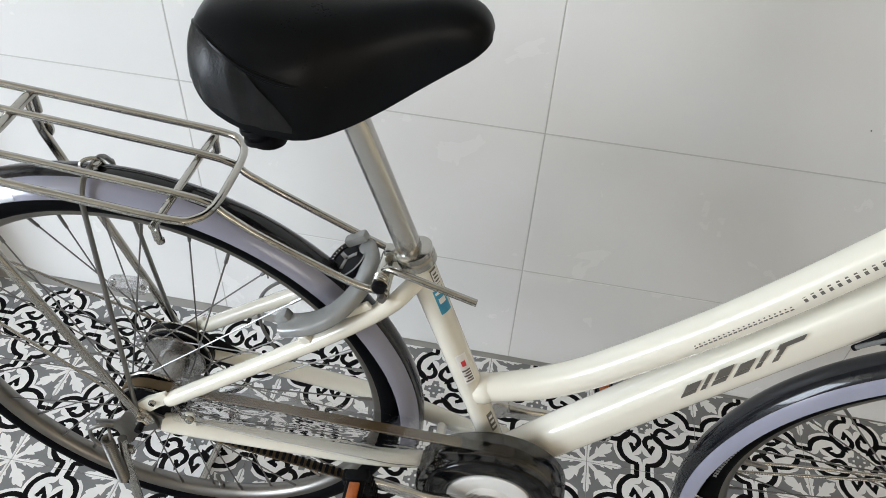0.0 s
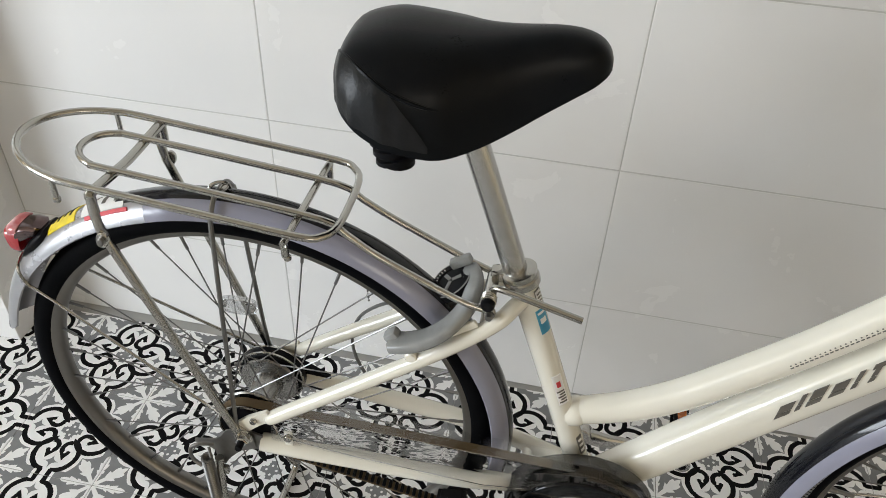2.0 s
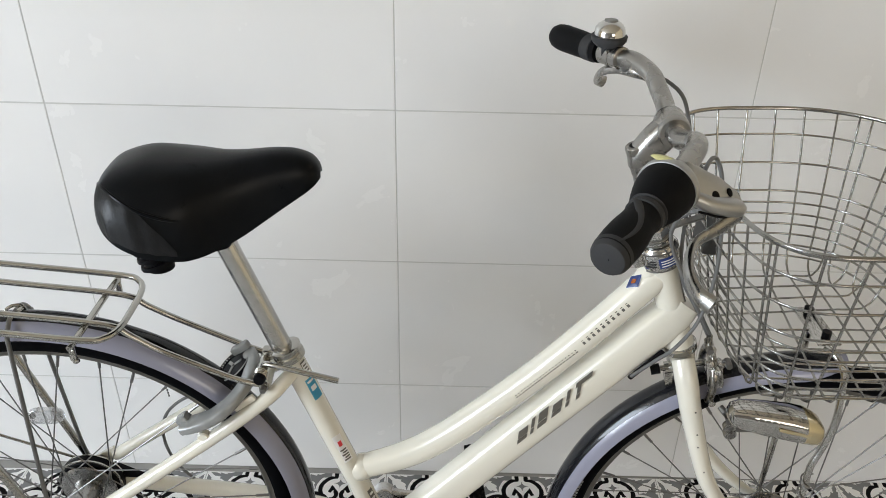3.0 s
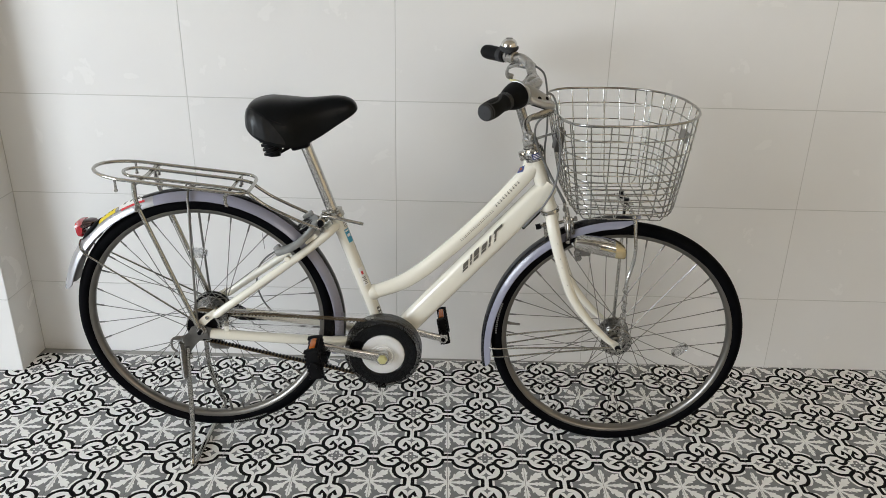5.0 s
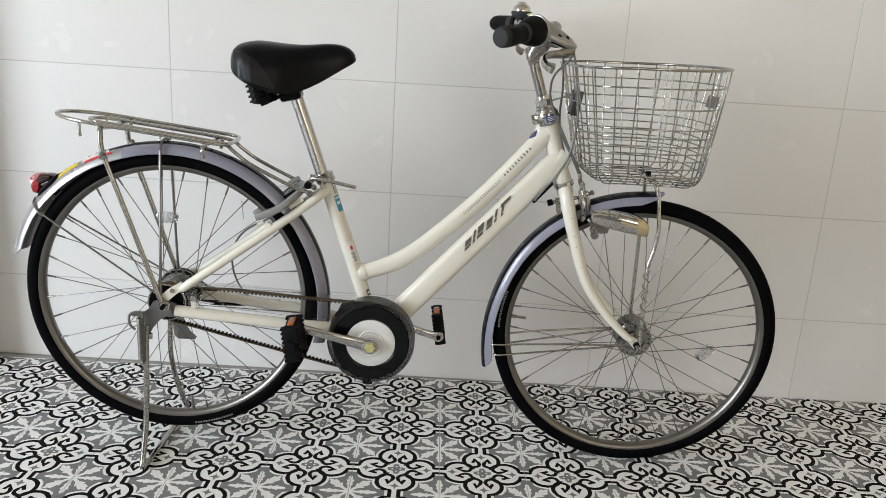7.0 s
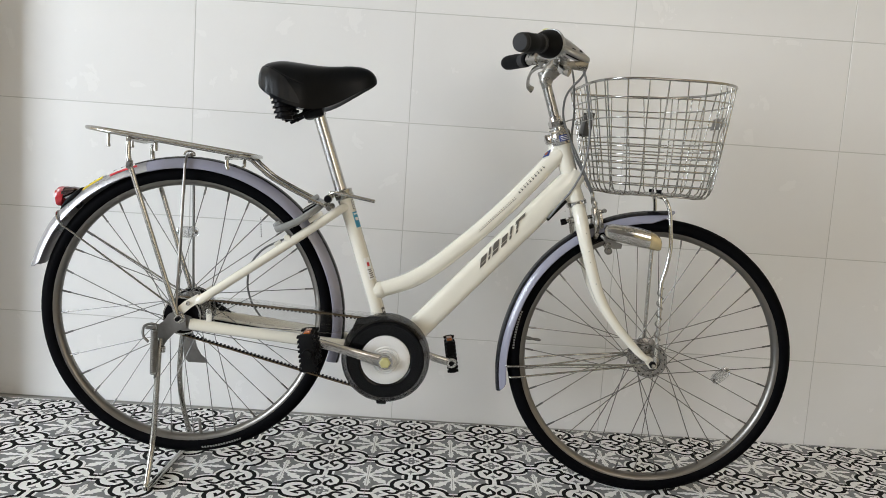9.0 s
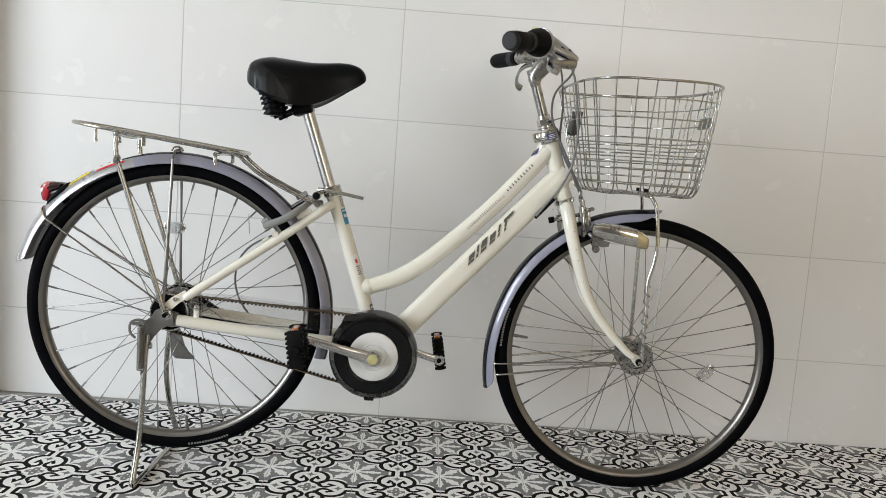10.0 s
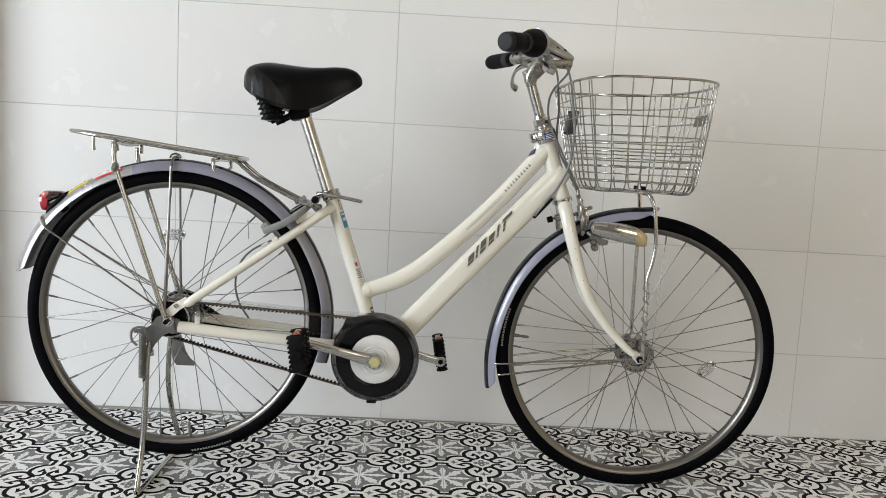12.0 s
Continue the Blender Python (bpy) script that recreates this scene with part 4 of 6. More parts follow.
tail_lamp = part("tail_lamp", wedge([(-0.7330, 0.5925, 0.006, 0.012, 0.5), (-0.7290, 0.6000, 0.015, 0.0195, 0.6), (-0.7170, 0.6110, 0.0205, 0.0215, 0.7), (-0.7045, 0.6190, 0.0190, 0.0210, 0.6), (-0.6960, 0.6230, 0.0135, 0.0180, 0.5), (-0.6925, 0.6250, 0.0070, 0.0120, 0.4)]), BLACK, bicycle, "tail lamp with red lens on the rear mudguard")
part("lens", wedge([(-0.7500, 0.6110, 0.0120, 0.0130, -0.15), (-0.7475, 0.6115, 0.0180, 0.0180, -0.15), (-0.7400, 0.6125, 0.0205, 0.0195, -0.15), (-0.7310, 0.6150, 0.0190, 0.0190, 0.2)]), RED, tail_lamp, "glossy red plastic lens")
part("lens_top", wedge([(-0.7345, 0.6210, 0.0150, 0.0190, 0.2), (-0.7200, 0.6270, 0.0110, 0.0185, 0.4), (-0.7080, 0.6295, 0.0070, 0.0170, 0.4), (-0.7030, 0.6300, 0.0030, 0.0110, 0.4)]), DARK_REFLECTOR, tail_lamp, "dark mirrored top of the lamp")
part("lens_cap", wedge([(-0.7455, 0.6250, 0.0090, 0.0150, 0.0), (-0.7420, 0.6275, 0.0095, 0.0185, 0.1), (-0.7360, 0.6300, 0.0080, 0.0195, 0.2), (-0.7300, 0.6310, 0.0060, 0.0190, 0.3)]), PINK_GLINT, tail_lamp, "pinkish upper edge of the lens, pale reflections coloured in")
part("lamp_foot", block(bmesh.new(), (-0.706, 0.0, 0.602), (0.026, 0.018, 0.016), 0.004, turny(45)), BLACK, tail_lamp)


def fender_patch(name, material, a0, a1, t0, t1, owner, lift=0.0008, r=0.3500, label=""):
    """A sticker that follows the mudguard between two angles along and two across."""
    out, inn = [], []
    for i in range(7):
        t = radians(t0 + (t1 - t0) * i / 6)
        out.append((r + lift - 0.030 * (1 - math.cos(t)), (0.0285 + lift) * math.sin(t)))
        inn.append((r - 0.0004 - 0.030 * (1 - math.cos(t)), 0.0283 * math.sin(t)))
    return part(name, turn(bmesh.new(), out + inn[::-1], REAR, a0, a1, 14, rear_flare), material, owner, label)


fender_patch("white_sticker", WHITE_STICKER, 111, 121.5, -36, 44, tail_fender, label="white sticker with faded print")
fender_patch("red_sticker", RED_STICKER, 110, 120.5, -48, -39, tail_fender, 0.0012, label="red strip sticker")
fender_patch("yellow_sticker", YELLOW, 123.5, 132, -36, 44, tail_fender, label="yellow sticker with dark print")
for k in range(4):
    fender_patch("print_bar", BLACK, 124.8 + 1.9 * k, 125.3 + 1.9 * k, -14 + 5 * (k % 2), 24 - 6 * (k % 3), tail_fender, 0.0014)
for k in range(3):
    fender_patch("print_bar", LETTER, 112.5 + 3.0 * k, 113.4 + 3.0 * k, -16, 12 + 6 * k, tail_fender, 0.0014)

# ---- rear rack fittings ----
def rod(name, pts, r, owner, material=STEEL, k=0, n=12, label="", m=None):
    return part(name, tube(pts, r, n, False, k), material, owner, label, m)


zr = rack_z(-0.565) - 0.006
rod("cross_bar", [(-0.569, -0.075, 0.728), (-0.569, -0.075, zr - 0.006), (-0.568, -0.070, zr), (-0.565, RY, zr - 0.004), (-0.562, 0.070, zr), (-0.562, 0.075, zr - 0.006), (-0.562, 0.075, 0.728)], 0.0055, rack, k=5, n=14)
zf = rack_z(-0.36) - 0.010
rod("cross_bar", [(-0.362, -0.074, zf - 0.020), (-0.362, -0.074, zf - 0.004), (-0.361, -0.068, zf), (-0.358, 0.068, zf), (-0.357, 0.074, zf - 0.004), (-0.357, 0.074, zf - 0.020)], 0.0042, rack, k=3)
for x, y in ((-0.613, -0.070), (-0.613, 0.070)):
    z = rack_z(x)
    rod("hook_peg", [(x, y, z - 0.003), (x, y, z - 0.028)], 0.0030, rack)
    part("peg_head", sweep(bmesh.new(), [(x, y, z - d) for d in (0.0255, 0.0265, 0.0305, 0.0318)], [0.0030, 0.0042, 0.0042, 0.0030], 14), STEEL, rack)
for y in (-0.074, 0.074):
    part("peg_head", sweep(bmesh.new(), [(-0.360, y, zf - d) for d in (0.0190, 0.0200, 0.0240, 0.0252)], [0.0030, 0.0042, 0.0042, 0.0030], 14), STEEL, rack)
for s, y0 in ((-1, -0.078), (1, 0.078)):
    rod("rack_strut", [(-0.569, s * 0.075, 0.742), (-0.5695, s * 0.0762, 0.728), (-0.5665, s * 0.0768, 0.704), (-0.5570, s * 0.0762, 0.672), (-0.466, s * 0.072, 0.396), (-0.457, s * 0.072, 0.372)], 0.0054, rack, k=5, n=14, label="stainless rack leg down to the axle")
    lug = part("rack_lug", turn(bmesh.new(), [(0.0, -0.0022), (0.0074, -0.0022), (0.0082, -0.0012), (0.0082, 0.0022), (0.0, 0.0022)], n=24), STEEL, rack, "flattened bolted eye of the rack leg", Matrix.Translation((-0.5640, s * 0.0830, 0.698)) @ Matrix.Rotation(radians(18), 4, "Y") @ Matrix.Diagonal((0.85, 1, 1.35, 1)))
    part("rack_bolt", turn(bmesh.new(), [(0.0, -0.0030), (0.0034, -0.0030), (0.0044, -0.0018), (0.0044, 0.0030), (0.0, 0.0030)], (0, s * 0.0036, 0), n=20), DARK_STEEL, lug)
for s in (-1, 1):
    part("stay_eye", turn(bmesh.new(), [(0.0, -0.003), (0.0062, -0.003), (0.0068, -0.001), (0.0068, 0.003), (0.0, 0.003)], (-0.145, s * 0.036, 0.629), n=20), STEEL, rack)
    part("stay_bolt", turn(bmesh.new(), [(0.0, -0.004), (0.0038, -0.004), (0.0046, -0.003), (0.0046, 0.004), (0.0, 0.004)], (-0.145, s * 0.042, 0.629), n=6), DARK_STEEL, rack)

# ---- seat clamp, saddle underside ----
st = Vector((-0.118, 0, 0.664)) - Vector((-0.032, 0, 0.418))
st.normalize()
top = Vector((-0.118, 0, 0.664))
bm = sweep(bmesh.new(), [top + st * d for d in (-0.016, -0.014, -0.006, -0.004, 0.004, 0.006)], [0.0185, 0.0212, 0.0212, 0.0196, 0.0210, 0.0172], 28)
block(bm, top + Vector((-0.024, 0, -0.006)), (0.016, 0.016, 0.015), 0.003)
clamp = part("seat_clamp", bm, STEEL, bicycle, "alloy seat clamp with bent rod lever")
rod("clamp_barrel", [(-0.1475, -0.043, 0.6480), (-0.1465, 0.004, 0.6500)], 0.0074, clamp, STEEL, n=18)
rod("barrel_spring", [(-0.1475 + 0.0084 * math.cos(radians(t)), -0.041 + 0.012 * t / 1440, 0.648 + 0.0084 * math.sin(radians(t))) for t in range(0, 1441, 30)], 0.0010, clamp, STEEL, n=6)
part("barrel_plug", turn(bmesh.new(), [(0.0, -0.003), (0.0066, -0.003), (0.0080, -0.001), (0.0080, 0.003), (0.0, 0.003)], (-0.1475, -0.045, 0.648), n=18), BLACK, clamp)
rod("clamp_lever", [(-0.147, -0.024, 0.650), (-0.143, -0.027, 0.659), (-0.134, -0.031, 0.662), (-0.110, -0.037, 0.660), (-0.044, -0.049, 0.650)], 0.0040, clamp, STEEL, k=5, label="bent chromed clamp lever")
for s in (-1, 1):
    y = 0.006 + s * 0.044
    pts = [(-0.262, y, 0.874)]
    bm = bmesh.new()
    for k in range(5):
        z = 0.868 - 0.0104 * k
        pts += [(-0.262 + 0.003 * k, y, z), (-0.262 + 0.003 * k, y, z - 0.0055), (-0.2605 + 0.003 * k, y, z - 0.006), (-0.2605 + 0.003 * k, y, z - 0.011)]
    sweep(bm, pts, [0.017] + [0.0215, 0.0215, 0.0165, 0.0165] * 5, 18)
    part("saddle_spring", bm, BLACK, saddle, "black rubber-covered saddle spring")
for s in (-1, 1):
    def edge(i, t):
        return saddle_at(i, 90 + 90 * -s + s * t)
    pts = [edge(0.9, 64), edge(1.6, 56), edge(2.5, 47), edge(3.4, 36), edge(4.4, 26), edge(5.6, 20), edge(6.6, 17)]
    part("seam_piping", tube(pts, [0.0022] * 20 + [0.0018, 0.0014, 0.0010, 0.0007, 0.0004], 8, False, 4), VINYL, saddle, "raised black seam round the rear panel")
    pts = [edge(0.9, 58), edge(1.6, 50), edge(2.5, 41), edge(3.4, 30), edge(4.4, 21)]
    part("seam_stitch", tube(pts, 0.0009, 6, False, 4), VINYL, saddle)
# the sewn rear panel, with creases towards its lower edge
bm = bmesh.new()
for s in (-1, 1):
    rows = []
    for k in range(29):
        f = 0.05 + 5.65 * k / 28
        seam = 88 - 26.7 * f if f < 0.9 else 64.0 - 10.9 * (f - 0.9) if f < 4.4 else max(2.0, 25.8 - 18.0 * (f - 4.4))
        row = []
        for j in range(17):
            t = 1 + (seam - 1) * j / 16
            a = saddle_at(f, t if s > 0 else 180 - t)
            mid = Vector((-0.19, saddle_mid(a.x), 0.880))
            crease = 0.0011 * math.sin(f * 7.0 + t * 0.13) * math.sin(f * 2.3 + 1.0) * max(0.0, 1.0 - t / 45)
            row.append(bm.verts.new(a + (a - mid).normalized() * (0.0016 + crease)))
        rows.append(row)
    for A, B in zip(rows, rows[1:]):
        for j in range(16):
            bm.faces.new((A[j], A[j + 1], B[j + 1], B[j]) if s < 0 else (A[j], B[j], B[j + 1], A[j + 1]))
part("rear_panel", bm, WORN_SHEEN_VINYL, saddle, "creased worn vinyl panel round the saddle's back, grey sheen coloured in", sharp=80)
part("saddle_clamp", block(bmesh.new(), (-0.192, 0.004, 0.836), (0.046, 0.050, 0.026), 0.007, turny(-15)), BLACK, saddle, "black saddle clamp on the seat post")
rod("saddle_rail", [(-0.250, -0.028, 0.812), (-0.215, -0.022, 0.830), (-0.155, -0.014, 0.866), (-0.120, 0.0, 0.893)], 0.0038, saddle, BLACK, k=4)
rod("saddle_rail", [(-0.250, 0.048, 0.812), (-0.215, 0.040, 0.830), (-0.155, 0.028, 0.866), (-0.120, 0.014, 0.893)], 0.0038, saddle, BLACK, k=4)

# ---- ring lock round the rear tyre ----
U = spline([(-0.255, -0.054, 0.577), (-0.235, -0.057, 0.584), (-0.211, -0.056, 0.595), (-0.190, -0.049, 0.610), (-0.174, -0.031, 0.623), (-0.168, -0.010, 0.630), (-0.169, 0.012, 0.635), (-0.177, 0.030, 0.637)], 5)
lock = part("ring_lock", sweep(bmesh.new(), U, [0.0085] + [0.0115 - 0.0035 * max(0.0, (i - 12) / (len(U) - 14)) for i in range(len(U) - 2)] + [0.0065], section=oval(18, 0.72, 1.25, 3.2), side=(-0.55, 0, 0.83)), GREY_PLASTIC, bicycle, "grey horseshoe wheel lock on the seat stays")
part("lock_lever", block(bmesh.new(), (-0.188, 0.030, 0.643), (0.028, 0.013, 0.011), 0.003, turny(-32)), GREY_PLASTIC, lock)
part("lock_foot", turn(bmesh.new(), [(0.0, -0.006), (0.006, -0.006), (0.0078, -0.004), (0.0078, 0.004), (0.0, 0.004)], (-0.230, -0.052, 0.558), n=20), PAINT, lock, "cream lock mount on the stay")
part("lock_tab", block(bmesh.new(), (-0.172, -0.043, 0.607), (0.036, 0.006, 0.010), 0.002, turny(-37)), PAINT, lock, "cream lug under the lock")
shell_m = Matrix.Translation((-0.196, 0.016, 0.622)) @ Vector((-0.55, -0.10, 0.83)).to_track_quat("-Y", "Z").to_matrix().to_4x4()
shell = part("lock_shell", turn(bmesh.new(), [(0.0, -0.002), (0.0175, -0.002), (0.0185, -0.003), (0.0265, -0.003), (0.0280, -0.001), (0.0280, 0.006), (0.0, 0.006)], n=48), BLACK, lock, "black round shell of the wheel lock", shell_m)
part("shell_ring", turn(bmesh.new(), [(0.0255, -0.0030), (0.0262, -0.0036), (0.0274, -0.0030), (0.0270, -0.0020)], n=48), GREY_PLASTIC, shell)
for k in range(14):
    t = radians(200 + 11 * k)
    part("lettering_bar", block(bmesh.new(), (0.0220 * math.cos(t), -0.0031, 0.0220 * math.sin(t)), (0.0034, 0.0006, 0.0012), 0.0002, Matrix.Rotation(-t, 4, "Y")), WHITE_STICKER, shell)
for t in (90, 210, 330):
    part("emblem_arm", block(bmesh.new(), (0.0080 * math.cos(radians(t)), -0.0024, 0.0080 * math.sin(radians(t))), (0.0130, 0.0010, 0.0050), 0.0004, Matrix.Rotation(radians(-t), 4, "Y")), GREY_PLASTIC, shell)
part("lock_end", block(bmesh.new(), (-0.252, -0.050, 0.584), (0.018, 0.016, 0.018), 0.004, turny(-37)), GREY_PLASTIC, lock)

for k in range(8):
    part("chain_bead", turn(bmesh.new(), [(0.0, -0.0015), (0.0011, -0.0010), (0.0015, 0.0), (0.0011, 0.0010), (0.0, 0.0015)], (-0.3075 + 0.0004 * k, 0.040, 0.586 - 0.0055 * k), n=8), DARK_STEEL, lock, "small beaded chain hanging from the lock" if k == 0 else "")
rod("chain_wire", [(-0.3078, 0.040, 0.592), (-0.3075, 0.040, 0.586), (-0.3047, 0.040, 0.546)], 0.0005, lock, DARK_STEEL, n=6)

# ---- headset, stem, handlebar: turned with the fork ----
def on_axis(d, x=0.0, y=0.0):
    f = Vector((axis.z, 0, -axis.x))
    return HEAD_LOW + axis * d + f * x + Vector((0, y, 0))


bm = sweep(bmesh.new(), [on_axis(d) for d in (0.139, 0.1405, 0.142, 0.164, 0.166, 0.169, 0.172, 0.1725, 0.178, 0.1785, 0.181)],
           [0.0222, 0.0245, 0.0254, 0.0256, 0.0246, 0.0238, 0.0215, 0.0188, 0.0188, 0.0172, 0.0172], 32)
sweep(bm, [on_axis(d) for d in (0.181, 0.182, 0.1935, 0.195)], [0.0172, 0.0182, 0.0182, 0.0168], 6)
sweep(bm, [on_axis(d) for d in (0.1945, 0.203, 0.204)], [0.0150, 0.0138, 0.0120], 24)
headset = part("headset", bm, CHROME, bicycle, "chromed steering lock headset")
for d, r in ((0.1412, 0.0252), (0.1655, 0.0250), (0.1745, 0.0196), (0.1808, 0.0180)):
    part("headset_groove", sweep(bmesh.new(), [on_axis(d + e) for e in (-0.0012, -0.0008, 0.0008, 0.0012)], [r - 0.001, r + 0.0004, r + 0.0004, r - 0.001], 32), DARK_STEEL, headset)
part("lock_knob", block(bmesh.new(), on_axis(0.158, -0.028, -0.004), (0.014, 0.016, 0.022), 0.003, turny(-19)), CHROME, headset)
part("crown_ring", sweep(bmesh.new(), [on_axis(d) for d in (-0.004, -0.002, 0.006, 0.008)], [0.0205, 0.0232, 0.0232, 0.0205], 28), CHROME, headset, "chromed crown race ring")
stem_top = on_axis(0.296)
clamp_c = Vector((0.349, 0, 0.986))
bm = sweep(bmesh.new(), [on_axis(0.270), on_axis(0.272), on_axis(0.3060), on_axis(0.3075)], [0.0112, 0.0118, 0.0130, 0.0118], 24)
neck = spline([on_axis(0.280, 0.0), on_axis(0.292, 0.004), on_axis(0.300, 0.014), stem_top.lerp(clamp_c, 0.75) + Vector((0, 0, -0.001)), clamp_c], 4)
sweep(bm, neck, [0.0126 + 0.0046 * min(1.0, 1.6 * i / (len(neck) - 1)) for i in range(len(neck))], section=oval(20, 1.0, 1.12, 2.4), side=(0, 1, 0))
turn(bm, [(0.0112, -0.021), (0.0168, -0.021), (0.0182, -0.018), (0.0186, 0.0), (0.0182, 0.018), (0.0168, 0.021), (0.0112, 0.021)], clamp_c, n=36)
stem = part("stem", bm, ALLOY, bicycle, "forged alloy handlebar stem", STEER)
part("quill", sweep(bmesh.new(), [on_axis(0.19), on_axis(0.272)], 0.0112, 24), WIRE, stem, "brushed steel stem shaft")
part("stem_bolt", sweep(bmesh.new(), [on_axis(0.3070), on_axis(0.3080)], [0.0078, 0.0074], 14), BLACK, stem, "dark bolt hole in the stem's top")
bar_pts = [(0.246, -0.287, 0.985), (0.308, -0.185, 0.998), (0.329, -0.150, 1.0025), (0.345, -0.120, 1.006), (0.352, -0.102, 1.0065), (0.355, -0.086, 1.004), (0.353, -0.062, 0.995), (0.350, -0.040, 0.988), (0.349, 0.0, 0.986),
           (0.350, 0.040, 0.988), (0.350, 0.060, 0.991), (0.347, 0.086, 0.998), (0.343, 0.114, 1.006), (0.334, 0.138, 1.010), (0.321, 0.160, 1.012), (0.304, 0.185, 1.007), (0.233, 0.287, 1.002)]
bar = part("handlebar", tube(bar_pts, 0.0113, 16, False, 6), ALLOY, bicycle, "swept-back brushed alloy handlebar", STEER)


def along(s, d):
    """A point on the straight end of the bar, d from its tip inwards, on side s."""
    tip, ins = (Vector((0.246, -0.287, 0.985)), Vector((0.308, -0.185, 0.998))) if s < 0 else (Vector((0.234, 0.287, 1.003)), Vector((0.302, 0.185, 1.008)))
    return tip + (ins - tip).normalized() * d


def grip(s, length, label):
    n = 28
    ds = [length * i / n for i in range(n + 1)]
    rs = []
    for i, d in enumerate(ds):
        f = i / n
        swell = 0.0180 - 0.0012 * f + 0.0016 * math.sin(math.pi * min(f * 1.5, 1.0)) if s < 0 else 0.0186 - 0.0022 * f + 0.0008 * math.sin(math.pi * f)
        rs.append(swell * (0.80 + 0.20 * min(1.0, f / 0.16) ** 0.5 if s > 0 else 1.0))
    g = part("grip", sweep(bmesh.new(), [along(s, d) for d in ds], rs, 24), GRIP, bicycle, label, STEER)
    part("grip_end", sweep(bmesh.new(), [along(s, d) for d in (-0.006, -0.005, -0.001, 0.006, 0.007)], [0.0130, 0.0156, 0.0178, 0.0187, 0.0170] if s < 0 else [0.0070, 0.0110, 0.0145, 0.0158, 0.0150], 24), GREY_RUBBER if s < 0 else GRIP, g, "grey rubber end plug" if s < 0 else "")
    return g


gn = grip(-1, 0.078, "black rubber grip with grey end plug")
gf = grip(1, 0.098, "black rubber grip on the far bar end")
part("end_hole", block(bmesh.new(), along(-1, -0.006) + Vector((0.002, 0.0, 0.001)), (0.003, 0.002, 0.003), 0.0008), BLACK, gn)
for d0, d1, r in ((0.067, 0.0745, 0.0178), (0.0755, 0.0785, 0.0186)):
    part("grip_ring", sweep(bmesh.new(), [along(-1, d) for d in (d0, d0 + 0.001, d1 - 0.001, d1)], [r - 0.001, r + 0.0006, r + 0.0006, r - 0.001], 24), GREY_RUBBER, gn)
# a grey band that winds along the grip from its ring to its end
bd = (along(-1, 0.1) - along(-1, 0.0)).normalized()
bu = Vector((0, 0, 1)) - bd * bd.z
bu.normalize()
bs = bu.cross(bd)
wind = []
for i in range(17):
    f = i / 16
    t = radians(60 + 62 * math.sin(f * 2.3))
    r = 0.0180 - 0.0012 * (1 - f) + 0.0016 * math.sin(math.pi * min((1 - f) * 1.5, 1.0)) + 0.0003
    wind.append(along(-1, 0.070 - 0.066 * f) + (bs * math.cos(t) + bu * math.sin(t)) * (r - 0.001 * f))
part("grip_stripe", sweep(bmesh.new(), wind, [0.0042 - 0.0016 * i / 16 for i in range(17)], section=oval(10, 1.0, 0.32), side=bd.cross(Vector((0, 0, 1)))), GREY_RUBBER, gn)
part("grip_ring", sweep(bmesh.new(), [along(1, d) for d in (0.070, 0.071, 0.088, 0.089)], [0.0172, 0.0182, 0.0180, 0.0165], 24), GREY_RUBBER, gf)
shifter = part("twist_shifter", sweep(bmesh.new(), [along(-1, d) for d in (0.078, 0.080, 0.092, 0.104, 0.114, 0.1215)], [0.0178, 0.0196, 0.0236, 0.0268, 0.0282, 0.0284], 32), GRIP, bicycle, "black twist gear shifter beside the grip", STEER)
part("shifter_bezel", sweep(bmesh.new(), [along(-1, d) for d in (0.119, 0.1195, 0.1215, 0.127, 0.132, 0.142, 0.152, 0.156)], [0.0270, 0.0294, 0.0302, 0.0298, 0.0270, 0.0205, 0.0150, 0.0125], 32), SILVER, shifter, "silver-grey shifter housing")
part("shifter_window", sweep(bmesh.new(), [along(-1, d) + bu * r + bs * 0.009 for d, r in ((0.122, 0.0280), (0.125, 0.0284), (0.130, 0.0268), (0.133, 0.0245))], [0.006, 0.0120, 0.0120, 0.006], section=oval(14, 1.0, 0.20), side=bs), DUST_CAP, shifter, "yellowed gear indicator window")


